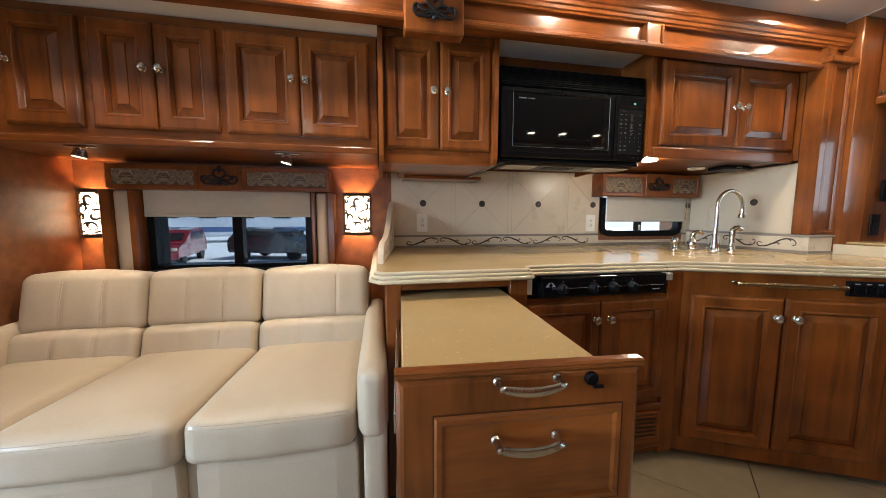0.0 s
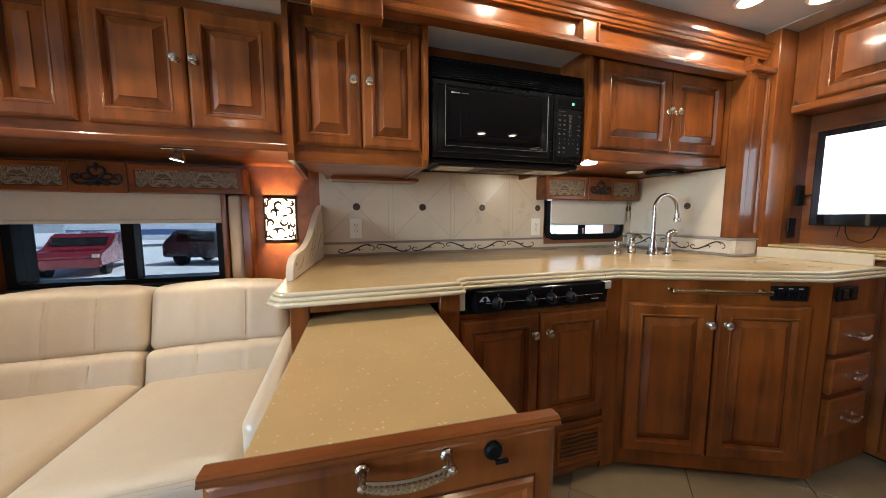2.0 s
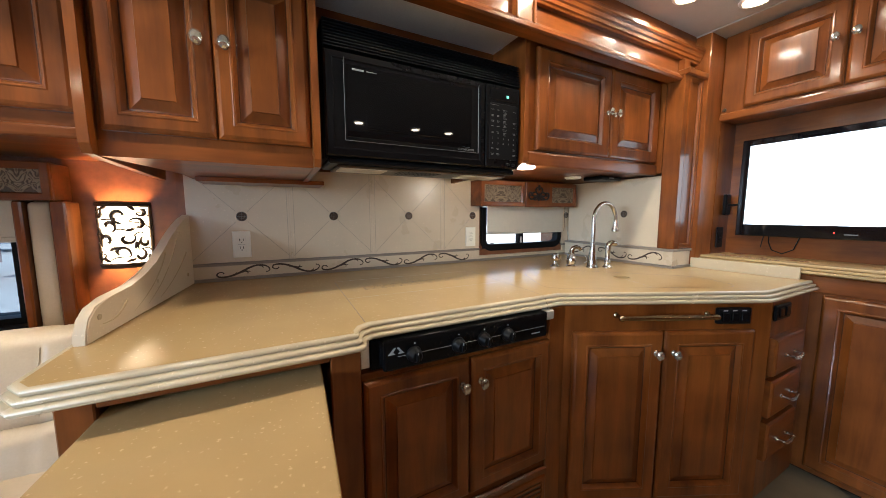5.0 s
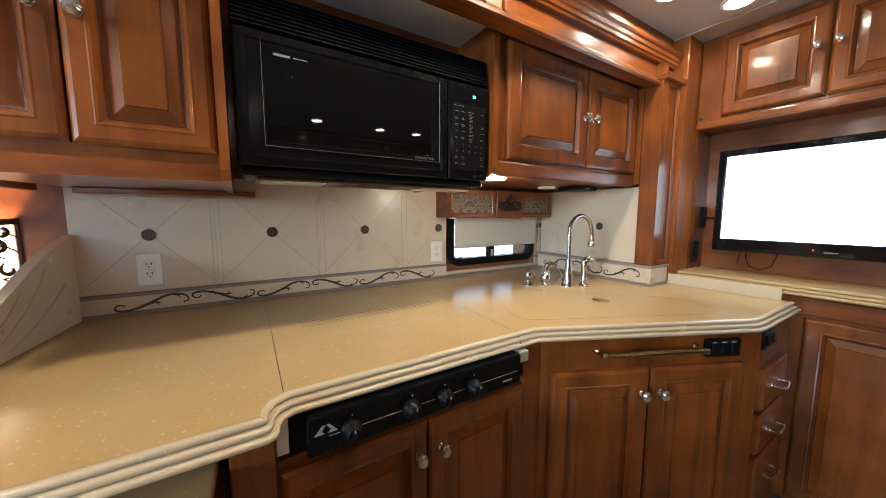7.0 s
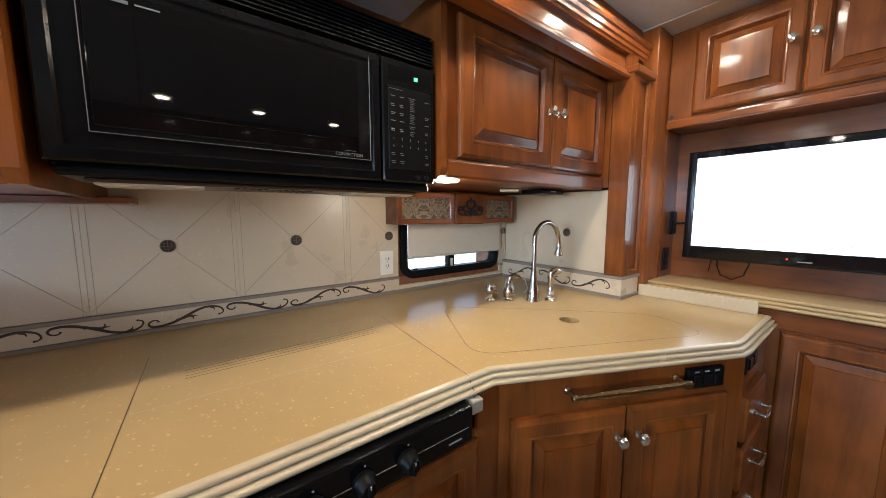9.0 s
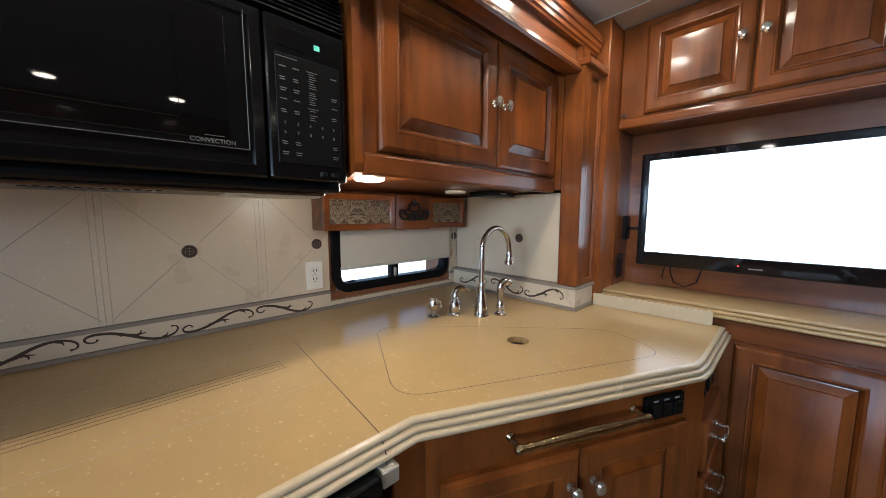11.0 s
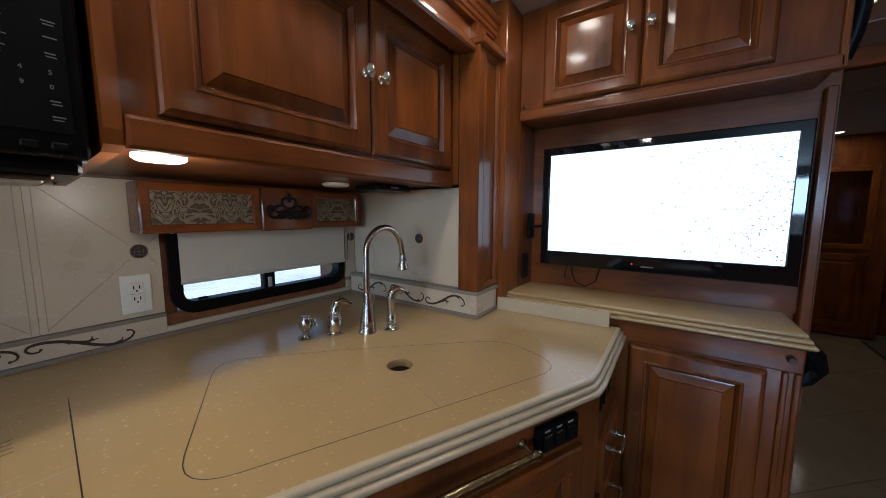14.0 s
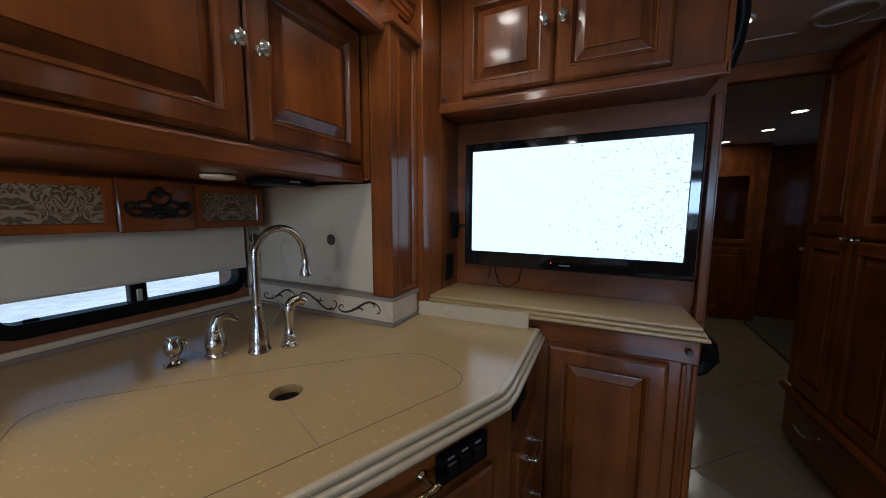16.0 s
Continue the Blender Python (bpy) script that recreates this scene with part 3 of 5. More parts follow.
# ---- microwave ----
mw = thing("microwave", pose(0, 0, 0), "black over-range convection microwave with louvred top vent", "microwave")
part("body", box(0.737, 1.490, 1.69, 1.858, 1.385, 1.80, 0.006), MATT, mw)
part("door", nested(0.585, 0.315, [(0, 1.69), (0, 1.664), (0.004, 1.659), (0.022, 1.657), (0.026, 1.661)], True, None, 0.738, 1.392), BLACK, mw)
part("window", box(0.800, 1.262, 1.6585, 1.664, 1.452, 1.672, 0.002), GLASSK, mw, "smoked black glass door window")
part("inner_window", box(0.862, 1.190, 1.6572, 1.660, 1.482, 1.640, 0.001), GLASSK, mw)
rim = box(0.795, 1.292, 1.656, 1.660, 1.441, 1.4417)
box(0.795, 0.7957, 1.656, 1.660, 1.441, 1.69, 0, rim)
box(1.2913, 1.292, 1.656, 1.660, 1.441, 1.69, 0, rim)
part("outline", rim, PRINT, mw)
part("control_panel", box(1.327, 1.490, 1.658, 1.69, 1.392, 1.707, 0.004), BLACK, mw)
part("display", box(1.345, 1.474, 1.6565, 1.66, 1.650, 1.690, 0.001), GLASSK, mw)
part("digits", box(1.421, 1.433, 1.6555, 1.657, 1.662, 1.672), glow("display_green", (0.2, 0.8, 0.6), 0.1), mw, "dim green clock digits")
part("keypad", box(1.343, 1.476, 1.6565, 1.66, 1.425, 1.638, 0.001), MATT, mw)
for x, rows in ((1.350, (0, 1, 2, 3, 4, 7, 8)), (1.376, (0, 1, 2, 3, 4, 7, 8)), (1.456, (0, 2, 3, 4, 7, 8))):
    for r in rows:
        z = 1.612 - r * 0.0208
        part("key", box(x, x + 0.013 - 0.003 * (r % 3 == 1), 1.6556, 1.657, z, z + 0.0016), PRINT, mw)
        if r % 3:
            part("key", box(x + 0.001, x + 0.011, 1.6556, 1.657, z - 0.0042, z - 0.0028), PRINT, mw)
for k in range(22):
    if k not in (8, 15, 18):
        z = 1.614 - k * 0.0046
        part("menu_line", box(1.404 + 0.004 * (k % 8 > 0), 1.418 + 0.006 * ((k * 5) % 4) / 3 + 0.008 * (k % 8 == 0), 1.6556, 1.657, z, z + 0.0011), PRINT, mw)
part("rule", box(1.345, 1.385, 1.6556, 1.657, 1.6300, 1.6308), PRINT, mw)
for x in (1.425, 1.452):
    part("button", box(x, x + 0.016, 1.653, 1.66, 1.402, 1.412, 0.002), MATT, mw)
part("vent_top", box(0.737, 1.490, 1.69, 1.858, 1.712, 1.806, 0.006), MATT, mw)
for k in range(9):
    z = 1.714 + k * 0.0098
    part("louvre", extrude_x([(1.695, z), (1.656 + k * 0.0015, z), (1.656 + k * 0.0015, z + 0.003), (1.675, z + 0.0075), (1.695, z + 0.0075)], 0.739, 1.488), MATT, mw)
part("nameplate", box(0.821, 0.858, 1.6562, 1.6575, 1.655, 1.6605), PRINT, mw)
part("nameplate", box(0.866, 0.899, 1.6562, 1.6575, 1.6565, 1.6590), PRINT, mw)
part("rule", box(1.222, 1.252, 1.6563, 1.6575, 1.4585, 1.4592), PRINT, mw)
part("hood_base", box(0.745, 1.482, 1.675, 1.858, 1.370, 1.388, 0.005), MATT, mw)
part("hood_plate", box(0.775, 1.455, 1.70, 1.855, 1.362, 1.371, 0.003), BRONZE, mw, "dark underside plate")
for x0, x1 in ((0.785, 0.945), (1.255, 1.445)):
    part("lamp_cover", box(x0, x1, 1.705, 1.80, 1.3575, 1.3635, 0.002), ALU, mw, "pale lamp cover on the underside")
for k in range(12):
    part("slot", box(1.00 + k * 0.014, 1.008 + k * 0.014, 1.72, 1.80, 1.3605, 1.3625), MATT, mw)


def text_on(parent, body, size, m, material):
    cu = bpy.data.curves.new("lettering", "FONT")
    cu.body, cu.size, cu.extrude, cu.align_x = body, size, 0.0003, "CENTER"
    tmp = bpy.data.objects.new("lettering", cu)
    scene.collection.objects.link(tmp)
    bpy.context.view_layer.update()
    me = bpy.data.meshes.new_from_object(tmp.evaluated_get(bpy.context.evaluated_depsgraph_get()))
    bpy.data.objects.remove(tmp)
    me.materials.clear()
    me.materials.append(material)
    ob = new("lettering", me)
    ob.parent = parent
    ob.matrix_local = m
    return ob


for k, ch in enumerate("1234567890"):
    text_on(mw, ch, 0.0085, pose(1.357 + (k % 5) * 0.0255, 1.6555, 1.502 - (k // 5) * 0.019, 90), PRINT)
text_on(mw, "CONVECTION", 0.0105, pose(1.235, 1.6555, 1.446, 90), PRINT)

# ---- backsplash ----
splash = thing("backsplash", pose(0, 0, 0), "cream solid-surface splash panels with engraved diagonals and dark medallions", "backsplash", kind="structure")
edges_x = [0.262, 0.653, 1.040, 1.450, 1.705]
medal_x = [0.458, 0.846, 1.242, 1.655]
for i in range(4):
    x0, x1 = edges_x[i], edges_x[i + 1]
    pn = part("panel", box(x0 + 0.0003, x1 - 0.0003, WY - 0.004, WY + 0.012, 1.000, 1.412, 0.0006), TILE, splash)
    # grooves are thin raised bars; the darker colour paints the shade inside them
    bm = bmesh.new()
    cx, cz = medal_x[i], 1.20
    for e in (-1, 1):
        for f in (-1, 1):
            ex = max(x0 + 0.006, min(x1 - 0.006, cx + e * 0.19))
            k = abs(ex - cx)
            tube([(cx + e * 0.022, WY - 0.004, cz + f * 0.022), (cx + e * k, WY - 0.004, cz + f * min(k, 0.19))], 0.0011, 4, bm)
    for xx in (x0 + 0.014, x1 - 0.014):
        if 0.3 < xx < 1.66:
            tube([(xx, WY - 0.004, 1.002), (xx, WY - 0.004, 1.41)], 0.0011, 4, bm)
    part("painted_grooves", bm, GROOVE, pn)
part("band", box(0.262, 1.705, WY - 0.010, WY + 0.012, 0.934, 0.986, 0.001), TILE, splash)
part("band", box(1.705, 2.472, WY - 0.010, WY + 0.012, 0.934, 0.952, 0.001), TILE, splash)
part("panel", box(2.412, 2.472, WY - 0.004, WY + 0.012, 1.000, 1.412, 0.001), TILE, splash)
part("strip", box(0.262, 1.705, WY - 0.014, WY + 0.012, 0.987, 0.999, 0.001), STRIP, splash)
part("strip", box(2.412, 2.472, WY - 0.014, WY + 0.012, 0.987, 0.999, 0.001), STRIP, splash)
part("band", box(2.412, 2.472, WY - 0.0105, WY + 0.012, 0.953, 0.986, 0.001), TILE, splash)
part("strip", box(0.262, 2.43, WY - 0.016, WY + 0.012, 0.9205, 0.933, 0.001), STRIP, splash)
# the return beside the sink
part("panel", box(2.47, 2.49, 1.60, WY - 0.006, 1.022, 1.415, 0.001), TILE, splash)
part("band", box(2.432, 2.60, 1.537, 2.252, 0.934, 1.008, 0.001), TILE, splash)
part("strip", box(2.427, 2.606, 1.531, 2.252, 1.009, 1.022, 0.001), STRIP, splash)
part("strip", box(2.427, 2.606, 1.531, 2.252, 0.9205, 0.933, 0.001), STRIP, splash)


def medallion(x, y, z, rz):
    md = part("medallion", lathe([(0.021, 0), (0.021, 0.002), (0.019, 0.003), (0.004, 0.003)], 24, m=pose(0, 0, 0, 90)), BRONZE, splash, "dark bronze medallion")
    md.matrix_local = pose(x, y, z, 0, 0, rz)
    bm = bmesh.new()
    for d, u in ((0, 0.019), (0.010, 0.008), (-0.010, 0.008)):
        tube([(d, -0.003, -u), (d, -0.003, u)], 0.0010, 4, bm)
        tube([(-u, -0.003, d), (u, -0.003, d)], 0.0010, 4, bm)
    tube([(0.0195 * math.cos(a), -0.003, 0.0195 * math.sin(a)) for a in [2 * math.pi * k / 20 for k in range(21)]], 0.0011, 4, bm)
    part("lattice", bm, PEWTER, md)


for x in (*medal_x, 2.445):
    medallion(x, WY - 0.0045, 1.20, 0)
medallion(2.4695, 1.842, 1.208, -90)
for k in range(6):
    scroll(splash, pose(0.350 + k * 0.214, WY - 0.0115, 0.959), 0.208, 0.047, 1 if k % 2 == 0 else -1)
for y, e in ((2.20, 1), (1.98, -1), (1.78, 1)):
    scroll(splash, pose(2.4305, y, 0.971, 0, 0, -90), 0.195, 0.054, e)


def outlet(x, y, z, rz=0, material=None, label="ivory duplex wall outlet on the backsplash"):
    ob = thing("wall_outlet", pose(x, y, z, 0, 0, rz), label, "outlet", "outlets")
    part("plate", box(-0.035, 0.035, -0.006, 0, -0.058, 0.058, 0.003, None, 2), material or WHITE, ob)
    part("insert", box(-0.0170, 0.0170, -0.0085, -0.005, -0.0335, 0.0335, 0.001), material or WHITE, ob)
    for e in (-0.017, 0.017):
        bm = box(-0.008, -0.0055, -0.0098, -0.0085, e - 0.002, e + 0.008)
        box(0.0055, 0.008, -0.0098, -0.0085, e - 0.002, e + 0.008, 0, bm)
        box(-0.002, 0.002, -0.0098, -0.0085, e - 0.010, e - 0.006, 0, bm)
        part("slot", bm, MATT, ob)
    part("rule", box(-0.0150, 0.0150, -0.0089, -0.0084, -0.0004, 0.0004), PRINT, ob)
    return ob


outlet(0.452, WY - 0.0045, 1.078)
outlet(1.640, WY - 0.0045, 1.073)

# ---- kitchen window with its valance ----
kw = thing("window_1", pose(0, 0, 0), "small black-framed sliding window with a cream roller shade half down", "window", kind="structure")
part("surround", box(1.705, 2.41, WY - 0.002, WY + 0.011, 0.9535, 0.990, 0.001), PAPER, kw)
bm = bmesh.new()
R = 0.07
outer = [(1.722, 1.25), (1.722, 0.978 + R)] + [(1.722 + R - R * math.cos(a), 0.978 + R - R * math.sin(a)) for a in [math.pi / 2 * k / 6 for k in range(1, 7)]] + [(2.398 - R + R * math.sin(a), 0.978 + R - R * math.cos(a)) for a in [math.pi / 2 * k / 6 for k in range(0, 7)]] + [(2.398, 1.25)]
r2 = 0.034
inner = [(1.755, 1.25), (1.755, 1.018 + r2)] + [(1.755 + r2 - r2 * math.cos(a), 1.018 + r2 - r2 * math.sin(a)) for a in [math.pi / 2 * k / 6 for k in range(1, 7)]] + [(2.365 - r2 + r2 * math.sin(a), 1.018 + r2 - r2 * math.cos(a)) for a in [math.pi / 2 * k / 6 for k in range(0, 7)]] + [(2.365, 1.25)]
rings = [[bm.verts.new((x, y, z)) for x, z in o] for o, y in ((outer, WY + 0.04), (outer, WY - 0.010), (inner, WY - 0.010), (inner, WY + 0.04))]
for a, b in zip(rings, rings[1:]):
    for i in range(len(a) - 1):
        bm.faces.new((a[i], a[i + 1], b[i + 1], b[i]))
part("window_frame", bm, MATT, kw)
part("mullion", box(2.02, 2.065, WY + 0.002, WY + 0.035, 1.0, 1.26, 0.003), MATT, kw)
part("latch", box(2.035, 2.05, WY - 0.004, WY + 0.004, 1.02, 1.06, 0.002), ALU, kw)
part("latch", box(1.80, 1.83, WY + 0.01, WY + 0.02, 1.004, 1.024, 0.002), MATT, kw)
part("pane", box(1.74, 2.38, WY + 0.02, WY + 0.024, 0.99, 1.26), GLASS, kw).visible_shadow = False
shade1 = thing("roller_shade", pose(0, 0, 0), "cream roller shade drawn most of the way down the small window", "shade")
part("cloth", box(1.745, 2.385, WY - 0.032, WY - 0.030, 1.095, 1.27), SHADE, shade1)
part("hem_bar", lathe([(0.007, 0), (0.007, 0.64)], 10, m=pose(1.745, WY - 0.031, 1.09, 0, 90)), SHADE, shade1)
part("cord", tube([(2.405, WY - 0.03, 1.26), (2.407, WY - 0.03, 1.12), (2.40, WY - 0.032, 1.09)], 0.0015, 5), BRONZE, shade1)
part("cord", tube([(2.425, WY - 0.02, 1.26), (2.435, WY - 0.02, 1.12), (2.455, WY - 0.05, 0.99), (2.40, WY - 0.22, 0.935), (2.25, WY - 0.36, 0.927), (2.15, WY - 0.42, 0.932)], 0.002, 5), ALU, shade1)


def valance(x0, x1, y, z0, z1, depth, block, label, frets=True):
    """A wooden pelmet with two cloth-filled frames and an ornament block between."""
    v = thing("valance", pose(0, 0, 0), label, "valance", "window valances")
    part("box", box(x0, x1, y + 0.012, y + depth, z0, z1, 0.004), WOOD_H, v)
    c0, c1 = block
    for a, b in ((x0, c0), (c1, x1)):
        part("frame", nested(b - a, z1 - z0, [(0, y + 0.012), (0, y + 0.003), (0.004, y), (0.022, y), (0.026, y + 0.005), (0.026, y + 0.011)], False, None, a, z0), WOOD_H, v)
        part("cloth", box(a + 0.024, b - 0.024, y + 0.0085, y + 0.0125, z0 + 0.024, z1 - 0.024), CLOTH, v, "figured taupe cloth inset")
    part("block", box(c0 + 0.001, c1 - 0.001, y - 0.006, y + 0.012, z0 - 0.004, z1 + 0.004, 0.004), WOOD, v)
    ornament(v, (c0 + c1) / 2, y - 0.012, (z0 + z1) / 2, (c1 - c0) * 0.90)
    return v


valance(1.640, 2.412, 2.150, 1.256, 1.405, 0.118, (1.965, 2.165), "stained maple valance with cloth insets over the kitchen window")

# ---- sofa window ----
valance(-1.195, -0.092, 2.205, 1.258, 1.388, 0.133, (-0.765, -0.555), "stained maple valance with cloth insets over the sofa window")
sw = thing("window_2", pose(0, 0, 0), "black-framed sliding window behind the sofa with a cream shade at its top", "window", kind="structure")
for a, b in ((-1.255, -1.205), (-1.125, -1.095), (-0.205, -0.182), (-0.116, -0.075)):
    part("casing", box(a, b, 2.235, SY - 0.001, 0.70, 1.257, 0.005), WOOD, sw)
for a, b in ((-1.204, -1.126), (-0.181, -0.117)):
    smooth(part("side_pad", box(a, b, 2.25, SY - 0.001, 0.70, 1.256, 0.02, None, 3), LEATHER, sw, "cream padded side panel"))
part("window_frame", nested(0.87, 0.46, [(0, 2.44), (0, 2.318), (0.035, 2.318), (0.035, 2.44)], False, None, -1.09, 0.80), MATT, sw)
part("mullion", box(-0.664, -0.612, 2.33, 2.40, 0.83, 1.24, 0.003), MATT, sw)
part("sill", box(-1.09, -0.22, 2.26, 2.33, 0.79, 0.812, 0.004), MATT, sw)
part("pane", box(-1.06, -0.66, 2.37, 2.374, 0.82, 1.24), TINT, sw).visible_shadow = False
part("pane", box(-0.62, -0.25, 2.38, 2.384, 0.82, 1.24), TINT, sw).visible_shadow = False
shade2 = thing("roller_shade", pose(0, 0, 0), "cream roller shade rolled up at the sofa window", "shade")
part("cloth", box(-1.088, -0.222, 2.300, 2.303, 1.13, 1.26), SHADE, shade2)
part("hem_bar", box(-1.088, -0.222, 2.294, 2.309, 1.112, 1.132, 0.004), SHADE, shade2)


# ---- sconces and spots ----
def sconce(x, y, z0, label):
    s = thing("wall_sconce", pose(x, y, z0), label, "sconce", "wall sconces")
    w, d, h = 0.078, 0.085, 0.26

    def on(a, z, r=1.0):
        return (w * r * math.sin(a), -d * r * math.cos(a), z)
    bm = bmesh.new()
    ang = [math.radians(-90 + 180 * k / 20) for k in range(21)]
    rows = [[bm.verts.new(on(a, z, 0.95)) for a in ang] for z in (0.008, h - 0.008)]
    for i in range(20):
        bm.faces.new((rows[0][i], rows[0][i + 1], rows[1][i + 1], rows[1][i]))
    smooth(part("diffuser", bm, SCONCEGLOW, s, "glowing warm white diffuser"))
    bm = bmesh.new()
    for z in (0.006, h - 0.006):
        tube([on(a, z) for a in ang], 0.006, 6, bm)
    for a in (-1.5, 1.5):
        tube([on(a, 0.0), on(a, h)], 0.006, 6, bm)
    part("rim", bm, BRONZE, s)
    for z in (0.014, h - 0.014):
        part("band", tube([on(a, z) for a in ang], 0.0075, 6), BRONZE, s)
    # (across, up, radius, first angle, turn, tail across, tail up)
    for a0, zc, r, t0, e, ta, tz in ((-0.95, 0.215, 0.022, 2.6, 1, -1.45, 0.175), (0.10, 0.205, 0.030, 0.2, 1, -0.70, 0.190), (0.95, 0.222, 0.020, 1.8, -1, 1.45, 0.200),
                                     (-0.35, 0.165, 0.024, 3.4, -1, 0.30, 0.150), (0.75, 0.170, 0.028, 4.4, 1, 1.45, 0.150), (-1.05, 0.150, 0.024, 0.8, -1, -1.45, 0.120),
                                     (0.30, 0.118, 0.026, 2.2, 1, 0.95, 0.135), (-0.50, 0.108, 0.030, 5.6, 1, -1.20, 0.100), (1.05, 0.102, 0.022, 0.4, -1, 0.70, 0.070),
                                     (-0.95, 0.058, 0.026, 1.6, 1, -1.45, 0.045), (0.05, 0.062, 0.028, 4.0, -1, -0.45, 0.030), (0.75, 0.050, 0.024, 3.0, 1, 1.45, 0.060)):
        pts = [(a0 + r * (0.30 + 0.75 * u) * math.cos(t0 + e * 4.6 * u) / 0.08, zc + r * (0.30 + 0.75 * u) * math.sin(t0 + e * 4.6 * u)) for u in [k / 12 for k in range(13)]]
        mid = ((pts[-1][0] + ta) / 2 + 0.06 * e, (pts[-1][1] + tz) / 2 + 0.008)
        pts = flowing(pts + [mid, (ta, tz)], 2)
        part("scroll", tube([on(max(-1.5, min(1.5, p.x)), max(0.014, min(h - 0.014, p.y))) for p in pts], lambda q: 0.0026 + 0.0046 * math.sin(math.pi * min(1, q + 0.1)) ** 2 + 0.003 * (q < 0.06), 6), BRONZE, s)
    for a0, zc, t in ((-0.55, 0.235, 0.4), (0.55, 0.235, 2.4), (-0.15, 0.185, 1.2), (0.45, 0.150, 0.3), (-0.75, 0.130, 2.2), (0.62, 0.090, 1.4), (-0.25, 0.078, 0.5), (-0.60, 0.035, 2.6), (0.40, 0.032, 0.3), (1.2, 0.035, 1.5)):
        part("leaf", tube([on(a0 + 0.017 * q * math.cos(t) / 0.08, zc + 0.017 * q * math.sin(t)) for q in (-1, -0.4, 0.4, 1)], lambda q: 0.001 + 0.0058 * math.sin(math.pi * q), 6), BRONZE, s)
    part("back_plate", box(-0.07, 0.07, -0.004, 0, 0.01, h - 0.01, 0.001), BRONZE, s)
    lamp = bpy.data.lights.new("sconce_bulb", "POINT")
    lamp.energy, lamp.color, lamp.shadow_soft_size = 13.0 * LAMPS, (1.0, 0.56, 0.24), 0.02
    ob = new("sconce_bulb", lamp)
    ob.matrix_world = pose(x, y - 0.042, z0 + h / 2)


sconce(0.052, SY, 1.0, "lit half-round wall sconce with pierced bronze scrollwork beside the kitchen")
sconce(-1.318, SY, 1.0, "lit half-round wall sconce with pierced bronze scrollwork at the sofa end")


def spot(x, y, z):
    s = thing("spotlight", pose(x, y, z), "small brushed nickel swivel spotlight under the overhead cabinet", "spotlight", "under-cabinet spotlights")
    part("bar", box(-0.055, 0.055, -0.012, 0.012, -0.008, 0, 0.003), NICKEL, s)
    h = pose(0, 0, -0.012, 0, 14, 0)
    part("head", lathe([(0.012, 0.0), (0.020, -0.006), (0.025, -0.03), (0.026, -0.036)], 18, m=h), NICKEL, s)
    part("lens", lathe([(0.022, -0.0365), (0.020, -0.0385)], 18, m=h), SPOTGLOW, s)
    area_lamp("spot_beam", pose(x, y, z - 0.054), 0.03, 0.03, 1.2, WARM, "DISK", 120)


spot(-0.236, 1.90, 1.415)
spot(-1.06, 1.90, 1.415)

# ---- ceiling and under-cabinet lamps ----
# the lamps at x -2.2, -0.9 and -0.6 are unseen, added as fill
for x, y, p in ((-0.9, 1.34, 4.6), (0.0, 1.36, 6.2), (1.05, 1.36, 4.6), (1.57, 1.36, 5.0), (2.19, 1.42, 2.8), (2.48, 1.30, 1.8), (3.43, 0.43, 3.2), (-0.6, -0.65, 4.5), (0.79, -0.66, 1.8), (1.39, -0.66, 1.5), (2.0, -0.66, 1.2), (2.40, -0.64, 0.9), (2.85, -0.62, 0.8), (5.2, -0.47, 3.0), (5.87, -0.51, 2.4), (6.4, -0.31, 2.0), (-2.2, 0.3, 1)):
    cl = thing("ceiling_lamp", pose(x, y, CEILING), "round recessed ceiling lamp, lit warm white", "ceiling lamp", "recessed ceiling lamps")
    smooth(part("rim", lathe([(0.062, 0), (0.060, -0.006), (0.050, -0.010), (0.046, -0.006)], 28), WHITE, cl))
    part("lens", lathe([(0.046, -0.0065), (0.040, -0.009)], 28), LAMPGLOW, cl)
    area_lamp("ceiling_beam", pose(x, y, CEILING - 0.012), 0.08, 0.08, p, WARM, "DISK", 178)
ul = thing("cabinet_lamp", pose(1.585, 1.72, 1.42), "round white lamp, lit, under the wall cabinet", "lamp")
part("lens", lathe([(0.040, -0.001), (0.040, -0.008), (0.034, -0.012)], 24), glow("cabinet_lamp_lens", (1.0, 0.93, 0.78), 7), ul)
puck = bpy.data.lights.new("cabinet_bulb", "POINT")
puck.energy, puck.color, puck.shadow_soft_size = 4.0 * LAMPS, (1.0, 0.88, 0.68), 0.035
new("cabinet_bulb", puck).matrix_world = pose(1.585, 1.72, 1.372)
ul2 = thing("cabinet_lamp", pose(2.12, 1.93, 1.42), "round white lamp, unlit, under the wall cabinet", "lamp")
part("lens", lathe([(0.045, -0.001), (0.045, -0.008), (0.038, -0.012)], 24), WHITE, ul2)
rad = thing("speaker", pose(2.28, 1.86, 1.42), "flat black speaker fixed under the wall cabinet", "speaker")
part("body", box(-0.09, 0.09, -0.06, 0.06, -0.022, -0.001, 0.006), MATT, rad)
part("label_bar", box(-0.02, 0.02, -0.0605, -0.06, -0.014, -0.008), GREY, rad)

